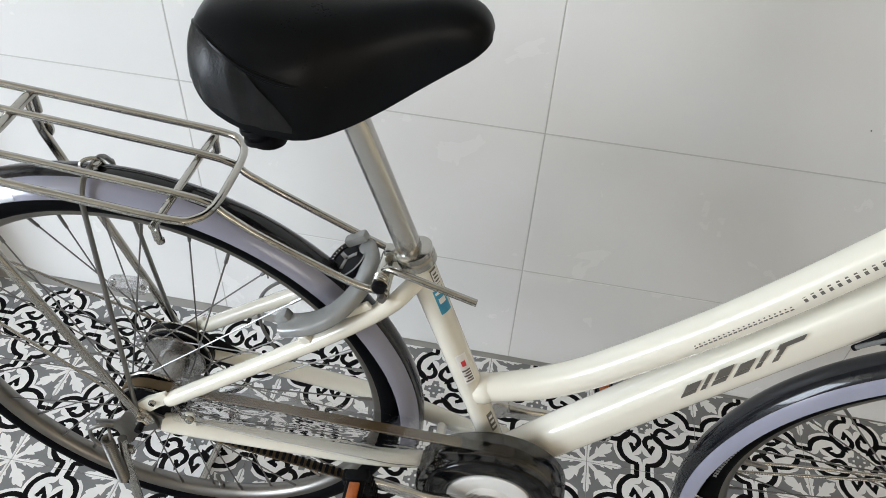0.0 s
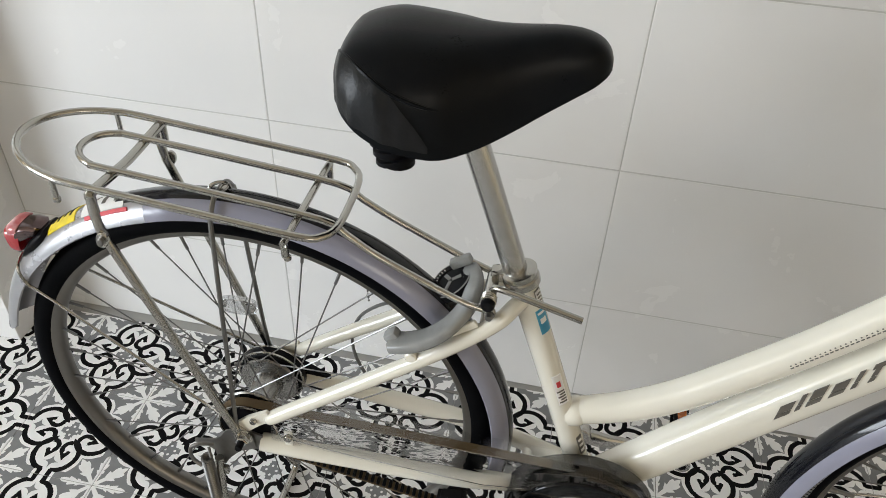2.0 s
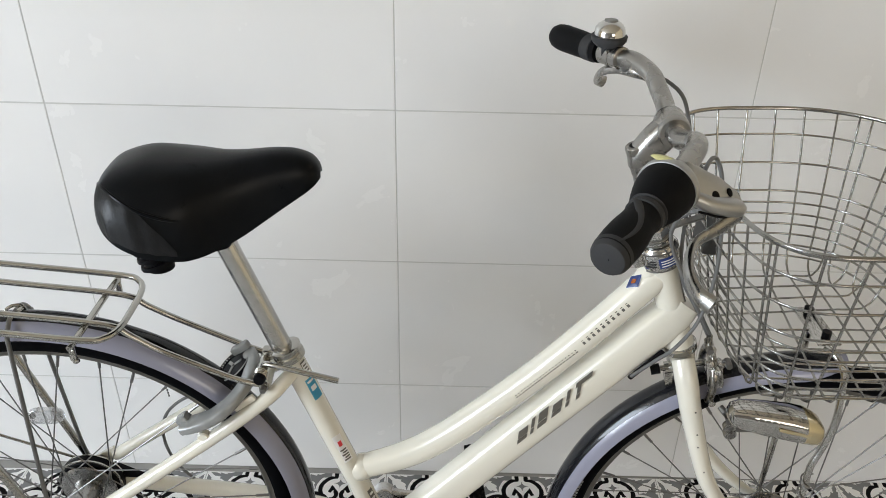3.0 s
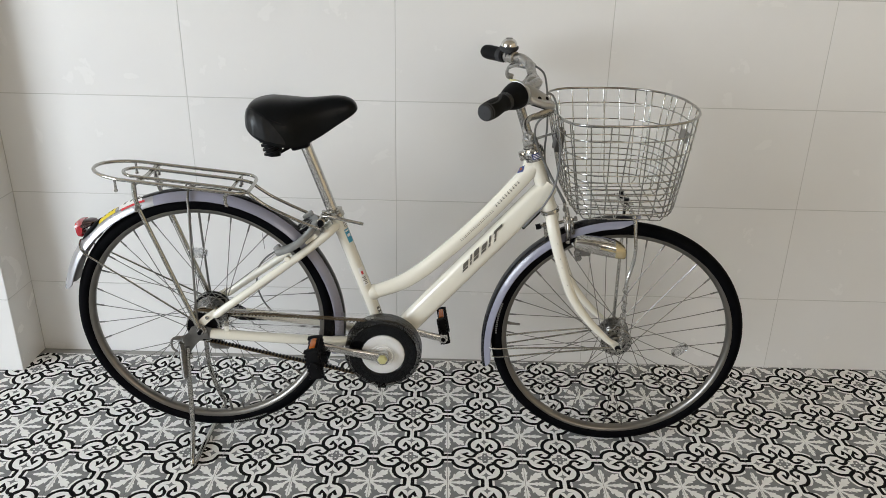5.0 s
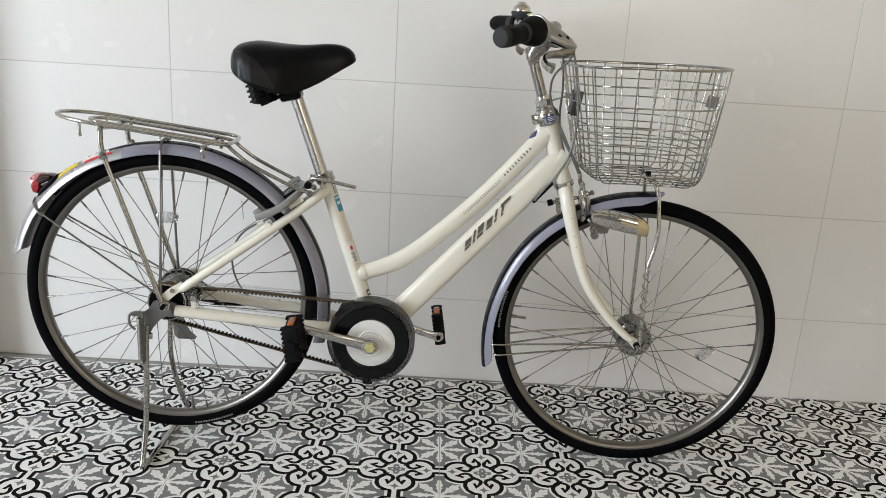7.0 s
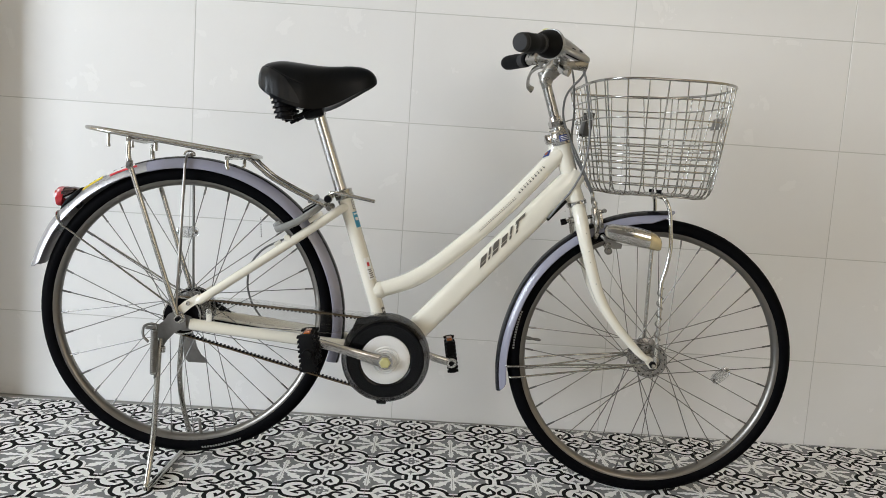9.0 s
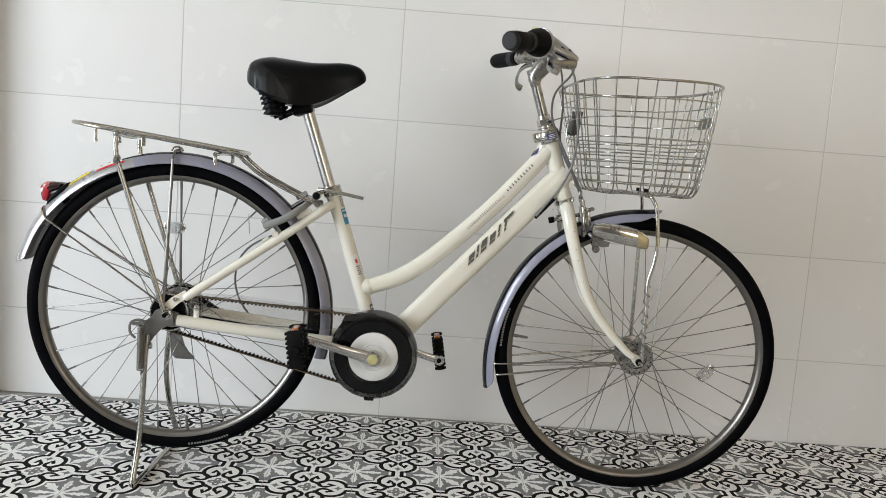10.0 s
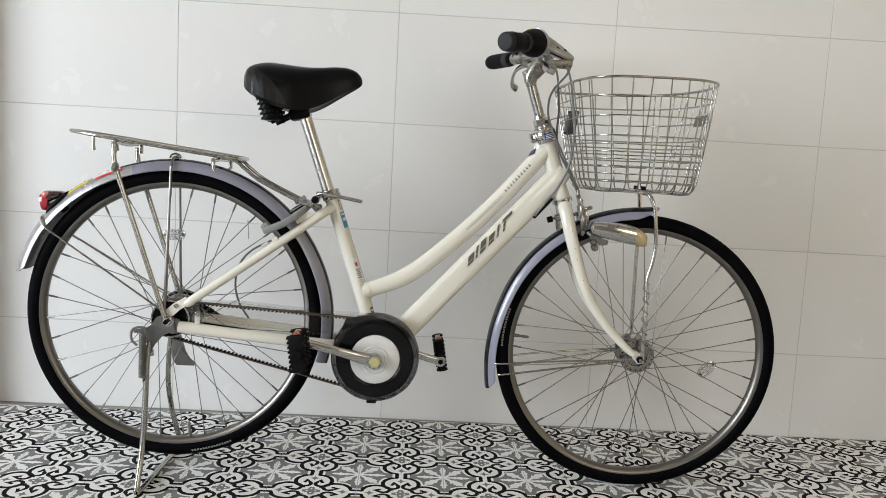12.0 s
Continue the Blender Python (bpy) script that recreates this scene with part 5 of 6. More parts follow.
def brake_lever(s):
    """A lever hood reaching forward from the bar, and a blade that curves back along the grip and hooks at its tip."""
    inn = along(s, 0.130)
    dx, dy = (0.0, 0.0) if s < 0 else (-0.026, 0.008)
    def at(x, y, z):
        return Vector((x + dx, s * (y + dy), z))
    up = 0.0 if s < 0 else 0.012
    path = spline([inn, inn.lerp(at(0.352, 0.178, 0.986), 0.5) + Vector((0, 0, 0.002)), at(0.352, 0.177, 0.9865 + up), at(0.374, 0.168, 0.980 + up), at(0.387, 0.160, 0.9745 + up)], 4)
    drop = Vector((0, 0, 0.004 if s < 0 else 0.0))
    hood = part("brake_lever", sweep(bmesh.new(), [path[0]] + [p - drop for p in path[1:]], [0.0120, 0.0122, 0.0124, 0.0124, 0.0124, 0.0124, 0.0125, 0.0126, 0.0128, 0.0130, 0.0134, 0.0136, 0.0136, 0.0132, 0.0120, 0.0098, 0.0060], section=oval(18, 1.15, 0.66, 2.8), side=(0.35, s * 0.9, 0)), SILVER, bicycle, "silver-grey brake lever with curved alloy blade", STEER)
    if s < 0:
        pts = [at(0.384, 0.166, 0.9645), at(0.372, 0.178, 0.9610), at(0.354, 0.194, 0.9585), at(0.337, 0.211, 0.9570), at(0.328, 0.230, 0.9525), at(0.326, 0.252, 0.9460), at(0.331, 0.272, 0.9405), at(0.341, 0.283, 0.9370)]
    else:
        pts = [at(0.370, 0.152, 0.994), at(0.354, 0.163, 0.993), at(0.340, 0.178, 0.990), at(0.328, 0.196, 0.983), at(0.321, 0.217, 0.972), at(0.319, 0.240, 0.958), at(0.322, 0.259, 0.946), at(0.333, 0.271, 0.939)]
    blade = spline(pts, 4)
    n = len(blade)
    part("lever_blade", sweep(bmesh.new(), blade, [(0.0128 if s < 0 else 0.0105) - (0.0052 if s < 0 else 0.0035) * min(i / 9, 1.0) + 0.0022 * max(0.0, (i - n + 6) / 5) for i in range(n)], section=oval(14, 1.0, 0.55), side=(0.3, 0, 1)), ALLOY, hood, "curved alloy lever blade with hooked tip")
    pin = [(0.0, -0.0012), (0.0046, -0.0012), (0.0050, 0.0), (0.0046, 0.0012), (0.0, 0.0012)]
    if s < 0:
        # a flat cast web spreads from the shifter to the lever's pivot
        lean = Vector((0.517, -0.576, 0.633))
        bm = bmesh.new()
        web = [Vector(p) for p in ((0.327, -0.170, 1.0225), (0.3634, -0.1575, 1.0010), (0.3824, -0.1585, 0.9880), (0.3909, -0.1657, 0.9768), (0.3640, -0.1798, 0.9812), (0.3429, -0.1913, 0.9895))]
        upper, lower = [bm.verts.new(p) for p in web], [bm.verts.new(p - lean * 0.011) for p in web]
        bm.faces.new(upper[::-1])
        bm.faces.new(lower)
        for k in range(6):
            bm.faces.new((upper[k], upper[(k + 1) % 6], lower[(k + 1) % 6], lower[k]))
        bmesh.ops.recalc_face_normals(bm, faces=bm.faces)
        bmesh.ops.bevel(bm, geom=bm.edges[:], offset=0.0028, segments=3, affect="EDGES", profile=0.5)
        part("lever_web", bm, SILVER, hood)
        face = lean.to_track_quat("-Y", "Z").to_matrix().to_4x4()
        part("lever_pivot", turn(bmesh.new(), pin, n=16), BLACK, hood, "", Matrix.Translation((0.3564, -0.1781, 0.9905)) @ face)
        part("cable_slot", turn(bmesh.new(), pin, n=16), BLACK, hood, "", Matrix.Translation((0.3725, -0.1665, 0.9886)) @ face @ Matrix.Diagonal((0.7, 1, 0.9, 1)))
    else:
        part("lever_pivot", turn(bmesh.new(), pin, n=14), BLACK, hood, "", Matrix.Translation(at(0.353, 0.181, 0.9950 + up * 0.9)) @ Matrix.Rotation(radians(90), 4, "X"))
    if s < 0:
        part("lever_seam", tube([at(0.340, 0.1915, 0.9800), at(0.358, 0.1870, 0.9735), at(0.376, 0.1790, 0.9675), at(0.388, 0.1705, 0.9640)], 0.0013, 6, False, 3), BLACK, hood)
    part("lever_clamp", sweep(bmesh.new(), [along(s, d) for d in (0.126, 0.127, 0.139, 0.140)] if s > 0 else [along(s, d) for d in (0.140, 0.141, 0.147, 0.148)], [0.0135, 0.0150, 0.0150, 0.0135], 22), ALLOY, hood)
    return at(0.386, 0.152, 0.978)


near_in, far_in = brake_lever(-1), brake_lever(1)
bell_c = along(1, 0.116) + Vector((-0.004, 0.0, 0.0))
bm = sweep(bmesh.new(), [bell_c + Vector((0, 0, z)) for z in (0.0249, 0.0290, 0.0350, 0.0400, 0.0436, 0.0454)], [0.0208, 0.0208, 0.0196, 0.0164, 0.0118, 0.0070], 32)
bell = part("bell", bm, CHROME, bicycle, "chromed dome bell on the handlebar", STEER)
part("bell_base", sweep(bmesh.new(), [bell_c + Vector((0, 0, z)) for z in (0.0100, 0.0121, 0.0151, 0.0155, 0.0189, 0.0193, 0.0253, 0.0266)], [0.0106, 0.0167, 0.0180, 0.0209, 0.0218, 0.0236, 0.0241, 0.0224], 32), GREY_RUBBER, bell, "dark grey bell base")
part("bell_cap", sweep(bmesh.new(), [bell_c + Vector((0, 0, z)) for z in (0.0446, 0.0462, 0.0466)], [0.0092, 0.0086, 0.0060], 20), DARK_STEEL, bell)
part("bell_clamp", sweep(bmesh.new(), [along(1, d) for d in (0.103, 0.104, 0.1245, 0.1255)], [0.0140, 0.0150, 0.0150, 0.0140], 22), ALLOY, bell)
part("bell_foot", block(bmesh.new(), bell_c + Vector((0, 0, 0.006)), (0.018, 0.020, 0.016), 0.003), GREY_RUBBER, bell)

# ---- front brake, lamp, stays ----
brake = part("front_brake", tube([(0.385, 0, 0.628), (0.452, 0, 0.646)], 0.0042, 12), STEEL, bicycle, "side-pull caliper brake on the fork crown", STEER)
part("brake_nut", tube([(0.380, 0, 0.6265), (0.392, 0, 0.630)], 0.0072, 12), BLACK, brake)
part("brake_spacer", tube([(0.398, 0, 0.6315), (0.410, 0, 0.6348)], 0.0085, 16), STEEL, brake)
for s in (-1, 1):
    rod("brake_arm", [(0.452, s * -0.012, 0.676), (0.454, s * 0.006, 0.666), (0.456, s * 0.022, 0.655), (0.457, s * 0.031, 0.636), (0.458, s * 0.030, 0.612), (0.458, s * 0.025, 0.600)], 0.0058, brake, ALLOY, 4, 10, "forged alloy caliper arm")
    part("brake_shoe", block(bmesh.new(), (0.456, s * 0.0225, 0.592), (0.042, 0.011, 0.011), 0.003, turny(-40)), BLACK, brake, "black rubber brake shoe")
    part("arm_screw", turn(bmesh.new(), [(0.0, -0.003), (0.0048, -0.003), (0.0048, 0.003), (0.0, 0.003)], (0.458, s * 0.040, 0.608), n=12), STEEL, brake)
for x, y, z in ((0.4525, -0.021, 0.645), (0.4660, -0.017, 0.641)):
    part("brake_plate", block(bmesh.new(), (x, y, z), (0.0115, 0.015, 0.046), 0.0035, turny(-13)), POLISHED, brake, "flat alloy caliper plate")
part("brake_yoke", block(bmesh.new(), (0.4500, -0.019, 0.6730), (0.0075, 0.010, 0.034), 0.0025, turny(-16)), POLISHED, brake, "upright alloy caliper lever")
part("yoke_bolt", cap((0.4440, 0, 0.6860), 0.0048, -0.030, -0.022, 12), DARK_STEEL, brake)
part("yoke_bolt", cap((0.4735, 0, 0.6620), 0.0044, -0.030, -0.014, 12), DARK_STEEL, brake)
rod("bolt_arm", [(0.459, -0.021, 0.655), (0.4735, -0.021, 0.662)], 0.0040, brake, ALLOY)
part("brake_bolt", cap((0.459, 0, 0.655), 0.005, -0.034, -0.026, 12), STEEL, brake)
rod("cable_adjuster", [(0.447, -0.012, 0.676), (0.444, -0.012, 0.700)], 0.0042, brake, STEEL)
part("fender_bracket", plate(bmesh.new(), [(0.398, 0.634), (0.408, 0.636), (0.410, 0.618), (0.414, 0.600), (0.405, 0.598), (0.400, 0.615)], -0.006, 0.006), STEEL, brake)


def head_lamp():
    """A tapered chromed lamp beside the fork, its nose amber-tinted."""
    y = -0.072
    def ring(x, zc, hz, hy, p=3.0):
        return [(x, y + hy * c, zc + hz * s) for c, s in oval(24, 1.0, 1.0, p)]
    def loft(rings):
        bm = bmesh.new()
        R = [[bm.verts.new(v) for v in r] for r in rings]
        for A, B in zip(R, R[1:]):
            for j in range(24):
                bm.faces.new((A[j], A[(j + 1) % 24], B[(j + 1) % 24], B[j]))
        bm.faces.new(R[0][::-1])
        bm.faces.new(R[-1])
        return bm
    lamp = part("head_lamp", loft([ring(0.469, 0.622, 0.006, 0.008), ring(0.473, 0.6215, 0.0125, 0.014), ring(0.486, 0.6205, 0.0172, 0.018), ring(0.515, 0.6165, 0.0200, 0.021), ring(0.546, 0.6125, 0.0213, 0.023), ring(0.566, 0.6090, 0.0204, 0.024)]), CHROME, bicycle, "chromed torpedo head lamp with amber nose", STEER)
    part("lamp_nose", loft([ring(0.566, 0.6090, 0.0206, 0.0242), ring(0.579, 0.6050, 0.0186, 0.0230), ring(0.588, 0.6015, 0.0158, 0.0200), ring(0.5925, 0.5995, 0.0120, 0.015)]), GOLD_LENS, lamp, "amber-tinted clear lamp nose")
    part("lamp_flash", block(bmesh.new(), (0.551, y - 0.0236, 0.6135), (0.044, 0.0014, 0.005), 0.0005, turny(12), 1), GOLD_LENS, lamp)
    for k in range(5):
        part("print_bar", block(bmesh.new(), (0.506 + 0.0085 * k, y - 0.0200, 0.6290 - 0.0012 * k), (0.0055, 0.0012, 0.0035), 0.0003, turny(8), 1), LETTER, lamp)
    part("lamp_bracket", plate(bmesh.new(), [(0.470, 0.606), (0.482, 0.601), (0.512, 0.594), (0.510, 0.584), (0.492, 0.582), (0.476, 0.592)], -0.066, -0.056), DARK_STEEL, lamp, "grey lamp bracket on the fork")
    for x, z in ((0.4800, 0.5885), (0.4830, 0.5765)):
        part("bracket_lug", turn(bmesh.new(), [(0.0028, -0.004), (0.0078, -0.004), (0.0086, -0.002), (0.0086, 0.004), (0.0028, 0.004)], (x, -0.063, z), n=20), WIRE, lamp, "round drilled lug of the lamp bracket")
        part("bracket_bolt", cap((x, 0, z), 0.0036, -0.0685, -0.062, 12), DARK_STEEL, lamp)
    part("lamp_arm", tube([(0.485, -0.060, 0.594), (0.476, -0.054, 0.601), (0.468, -0.046, 0.608)], 0.0045, 10), DARK_STEEL, lamp)


head_lamp()
for s, y in ((-1, -0.050), (1, 0.052)):
    if s < 0:
        stay = [(0.588, y * 0.55, 0.702), (0.598, y * 0.9, 0.699), (0.610, y, 0.676), (0.616, y, 0.640), (0.621, y, 0.592), (0.617, y, 0.547), (0.610, y * 1.05, 0.519), (0.6085, y * 1.08, 0.499), (0.6105, y * 1.15, 0.435), (0.6115, y * 1.2, 0.330)]
    else:
        stay = [(0.584, y * 0.55, 0.702), (0.594, y * 0.9, 0.699), (0.600, y, 0.680), (0.603, y * 1.03, 0.620), (0.606, y * 1.1, 0.500), (0.610, y * 1.2, 0.332)]
    bs = rod("basket_stay", stay, 0.0047, basket, CHROME, 5, 10, "chromed basket leg down to the axle", STEER)
    if s < 0:
        wire = []
        for i in range(100):
            f = i / 99
            c = Vector((0.6085, y * 1.08, 0.500)).lerp(Vector((0.6115, y * 1.2, 0.345)), f)
            wire.append(c + Vector((0.0068 * math.cos(i * 0.42), 0.0068 * math.sin(i * 0.42), 0)))
        part("lamp_wire", tube(wire, 0.0013, 6), DARK_STEEL, bs, "thin grey lamp wire wound round the leg")
    rod("fender_stay", [(0.604, y * 1.1, 0.330), (0.58, y, 0.318), (0.40, y * 0.75, 0.282), (0.30, y * 0.62, 0.262), (0.288, y * 0.5, 0.262)], 0.0023, front_fender, STEEL, 3)
    rod("fender_stay", [(0.604, y * 1.1, 0.326), (0.58, y * 1.05, 0.320), (0.40, y * 0.8, 0.302), (0.30, y * 0.62, 0.288), (0.280, y * 0.5, 0.286)], 0.0023, front_fender, STEEL, 3)
part("basket_base_plate", block(bmesh.new(), (0.590, 0.0, 0.7045), (0.030, 0.085, 0.004), 0.001), CHROME, basket, "chromed plate under the basket")
for y in (-0.028, 0.028):
    part("base_bolt", turn(bmesh.new(), [(0.0, -0.004), (0.006, -0.004), (0.006, 0.004), (0.0, 0.004)], (0, 0, 0), n=8), BLACK, basket, "", Matrix.Translation((0.590, y, 0.712)) @ Matrix.Rotation(radians(90), 4, "X"))
part("basket_tag", block(bmesh.new(), (0.7105, -0.018, 0.870), (0.0025, 0.062, 0.026), 0.001, turny(11)), DARK_STEEL, basket, "small grey tag clipped to the basket")
part("basket_bracket", block(bmesh.new(), (0.4160, 0.004, 0.851), (0.010, 0.046, 0.044), 0.003, turny(8)), BRACKET, basket, "dark bracket clamping the basket's back")
for y in (-0.014, 0.020):
    part("bracket_clip", block(bmesh.new(), (0.4205, y, 0.851), (0.018, 0.009, 0.054), 0.002, turny(8)), BRACKET, basket)
part("bracket_arm", sweep(bmesh.new(), [on_axis(0.186, 0.014), on_axis(0.187, 0.03), (0.396, 0.003, 0.862), (0.408, 0.004, 0.866)], 1.0, section=[(-0.0055, -0.0014), (0.0055, -0.0014), (0.0055, 0.0014), (-0.0055, 0.0014)], side=(0, 1, 0)), DARK_STEEL, basket, "flat steel arm from headset to basket")

# ---- cables ----
hn, hf = STEER @ near_in, STEER @ far_in
shift_out = STEER @ (along(-1, 0.134) + Vector((0.012, 0, -0.022)))
cables = [
    [hf, (0.366, 0.138, 0.999), (0.377, 0.110, 0.999), (0.388, 0.085, 0.988), (0.392, 0.058, 0.960), (0.394, 0.045, 0.925), (0.393, 0.020, 0.877), (0.387, -0.006, 0.824), (0.393, -0.014, 0.785), (0.420, -0.012, 0.738), (0.444, -0.006, 0.694)],
    [hn, hn + Vector((0.004, 0.008, -0.010)), (0.376, -0.120, 0.942), (0.358, -0.080, 0.914), (0.354, -0.055, 0.885), (0.364, -0.036, 0.845), (0.404, -0.030, 0.768), (0.428, -0.020, 0.727), (0.446, -0.012, 0.696)],
    [shift_out, (0.346, -0.122, 0.966), (0.366, -0.085, 0.972), (0.380, -0.062, 0.972), (0.391, -0.050, 0.964), (0.400, -0.050, 0.942), (0.409, -0.050, 0.895), (0.416, -0.050, 0.848), (0.417, -0.050, 0.800), (0.408, -0.050, 0.745), (0.388, -0.045, 0.701), (0.370, -0.036, 0.674), (0.353, -0.026, 0.647), (0.346, -0.022, 0.636)],
]
for pts in cables:
    part("cable", tube(pts, 0.0025, 8, False, 8), CABLE, bicycle, "grey sleeved control cable")
part("cable_port", block(bmesh.new(), (0.3640, -0.0205, 0.6545), (0.062, 0.005, 0.0075), 0.0024, turny(-49)), BLACK, frame_part, "dark slot where the cables enter the frame")
rod("cable", [(-0.190, 0.056, 0.590), (-0.24, 0.060, 0.552), (-0.300, 0.062, 0.518), (-0.330, 0.066, 0.480), (-0.338, 0.068, 0.430), (-0.325, 0.066, 0.385), (-0.300, 0.064, 0.350)], 0.0024, bicycle, CABLE, 8, 8, "grey sleeved rear brake cable")
part("cable_clip", tube([(-0.262, 0.060, 0.537), (-0.276, 0.060, 0.527)], 0.0055, 12), PAINT, frame_part)

# ---- reflectors and valves ----
def spoke_reflector(w, ang, r, ry, label):
    m = turny(-ang).to_4x4() @ Matrix.Translation((r, -0.008, 0)) @ turny(ry).to_4x4()
    bm = sweep(bmesh.new(), [(0, -0.005, 0), (0, -0.004, 0), (0, 0.003, 0), (0, 0.004, 0)], [0.9, 1.0, 1.0, 0.9], section=oval(20, 0.0125, 0.024, 3.0), side=(1, 0, 0))
    part("spoke_reflector", bm, REFLECTOR, w, label, m)
    for s in (-1, 1):
        part("reflector_clip", block(bmesh.new(), (0, 0.0, s * 0.019), (0.008, 0.007, 0.006), 0.0015), STEEL, w, "", m)


spoke_reflector(front_wheel, -9, 0.172, 35, "clear plastic spoke reflector")
spoke_reflector(rear_wheel, 108.3, 0.180, 0, "clear plastic spoke reflector")
for w, ang in ((front_wheel, 175), (rear_wheel, -66.8)):
    part("valve", sweep(bmesh.new(), [(0.284, 0, 0), (0.272, 0, 0), (0.271, 0, 0), (0.252, 0, 0), (0.249, 0, 0)], [0.0042, 0.0042, 0.0030, 0.0034, 0.0022], 10), DARK_STEEL, w, "", turny(-ang).to_4x4())

for w, mid, size in ((front_wheel, 171, 1), (rear_wheel, -58, 1)):
    for k in range(15):
        a = mid + (k - 7) * 1.15
        part("sidewall_print", turn(bmesh.new(), [(0.3085, -0.0170), (0.3085, -0.0179), (0.3130, -0.0170), (0.3130, -0.0160)], (0, 0, 0), a, a + 0.75, 2), GREY_PLASTIC, w)

# ---- prints and stickers on the frame ----
D, UP = Vector((0.669, 0, 0.743)), Vector((-0.743, 0, 0.669))
base = Vector((0.068, 0, 0.367))


def tube_print(at, y, w, h, lean=0.28, name="print_bar", owner=frame_part, material=None, along_dir=D, up_dir=UP, thick=0.0009):
    """A slanted print mark on a tube's flank."""
    bm = bmesh.new()
    q = []
    for yy in (y, y + thick):
        for a, b in ((-w / 2 - h * lean / 2, -h / 2), (w / 2 - h * lean / 2, -h / 2), (w / 2 + h * lean / 2, h / 2), (-w / 2 + h * lean / 2, h / 2)):
            p = at + along_dir * a + up_dir * b
            q.append(bm.verts.new((p.x, yy, p.z)))
    for f in ((3, 2, 1, 0), (4, 5, 6, 7), (0, 1, 5, 4), (1, 2, 6, 5), (2, 3, 7, 6), (3, 0, 4, 7)):
        bm.faces.new([q[i] for i in f])
    return part(name, bm, material or LETTER, owner)


# the large mark on the down tube, drawn as slanted plain shapes
y_flank = -0.0230
for a, w, h, c in ((0.2150, 0.0190, 0.0160, 0.0070), (0.2365, 0.0065, 0.0200, 0.0090), (0.2560, 0.0180, 0.0200, 0.0090), (0.2810, 0.0180, 0.0160, 0.0070), (0.3035, 0.0065, 0.0200, 0.0090), (0.3220, 0.0070, 0.0180, 0.0075)):
    tube_print(base + D * (a - 1.2 * h * 0.34) + UP * (c - h * 0.34), y_flank, w, h * 0.28, 1.2)
    tube_print(base + D * (a + 1.2 * h * 0.16) + UP * (c + h * 0.16), y_flank, w, h * 0.58, 1.2)
tube_print(base + D * 0.3400 + UP * 0.0165, y_flank, 0.030, 0.0055, 1.2)


def wrap(name, a, b, r, t0, t1, material, label="", owner=None, t2=None, t3=None):
    """A sticker wrapped on a round tube from a to b, between two angles round it (0: forward, 90: to the near side)."""
    d = (b - a).normalized()
    f = Vector((d.z, 0, -d.x))
    n = Vector((0, -1, 0))
    bm = bmesh.new()
    rows = []
    for p, ta0, ta1 in ((a, t0, t1), (b, t0 if t2 is None else t2, t1 if t3 is None else t3)):
        rows.append([[bm.verts.new(p + (f * math.cos(radians(t)) + n * math.sin(radians(t))) * rr) for t in [ta0 + (ta1 - ta0) * i / 8 for i in range(9)]] for rr in (r + 0.0006, r - 0.0006)])
    (A0, A1), (B0, B1) = rows
    for i in range(8):
        bm.faces.new((A0[i], A0[i + 1], B0[i + 1], B0[i]))
        bm.faces.new((A1[i], B1[i], B1[i + 1], A1[i + 1]))
    bm.faces.new(A0 + A1[::-1])
    bm.faces.new(B0 + B1[::-1])
    bm.faces.new((A0[0], B0[0], B1[0], A1[0]))
    bm.faces.new((A0[8], B0[8], B1[8], A1[8]))
    return part(name, bm, material, owner or frame_part, label)


def on_seat_tube(z):
    return Vector((-0.032 - (z - 0.418) * 0.3496, 0, z))


wrap("blue_sticker", on_seat_tube(0.584), on_seat_tube(0.618), 0.0166, 12, 62, BLUE_STICKER, "blue and white registration sticker")
wrap("print_bar", on_seat_tube(0.599), on_seat_tube(0.606), 0.0171, 24, 52, WHITE_STICKER)
wrap("print_bar", on_seat_tube(0.612), on_seat_tube(0.615), 0.0171, 20, 56, WHITE_STICKER)
wrap("pale_label", on_seat_tube(0.624), on_seat_tube(0.644), 0.0167, 10, 44, LETTER, "small framed label")
wrap("label_field", on_seat_tube(0.6255), on_seat_tube(0.6425), 0.0171, 13, 41, WHITE_STICKER)
for k in range(3):
    wrap("print_bar", on_seat_tube(0.628 + 0.0046 * k), on_seat_tube(0.6300 + 0.0046 * k), 0.0174, 17, 37, LETTER)
wrap("pale_sticker", on_seat_tube(0.469), on_seat_tube(0.517), 0.0166, 34, 80, WHITE_STICKER, "pale sticker with red dot and dark print")
wrap("red_dot", on_seat_tube(0.4985), on_seat_tube(0.5070), 0.0171, 48, 66, RED_STICKER)
for k in range(5):
    wrap("print_bar", on_seat_tube(0.4725 + 0.0044 * k), on_seat_tube(0.4745 + 0.0044 * k), 0.0171, 40, 74 - 9 * (k % 2), LETTER)
wrap("dark_sticker", on_seat_tube(0.372), on_seat_tube(0.404), 0.0166, 22, 52, LETTER)
for k in range(3):
    wrap("print_bar", on_seat_tube(0.377 + 0.009 * k), on_seat_tube(0.381 + 0.009 * k), 0.0171, 27, 47, WHITE_STICKER)
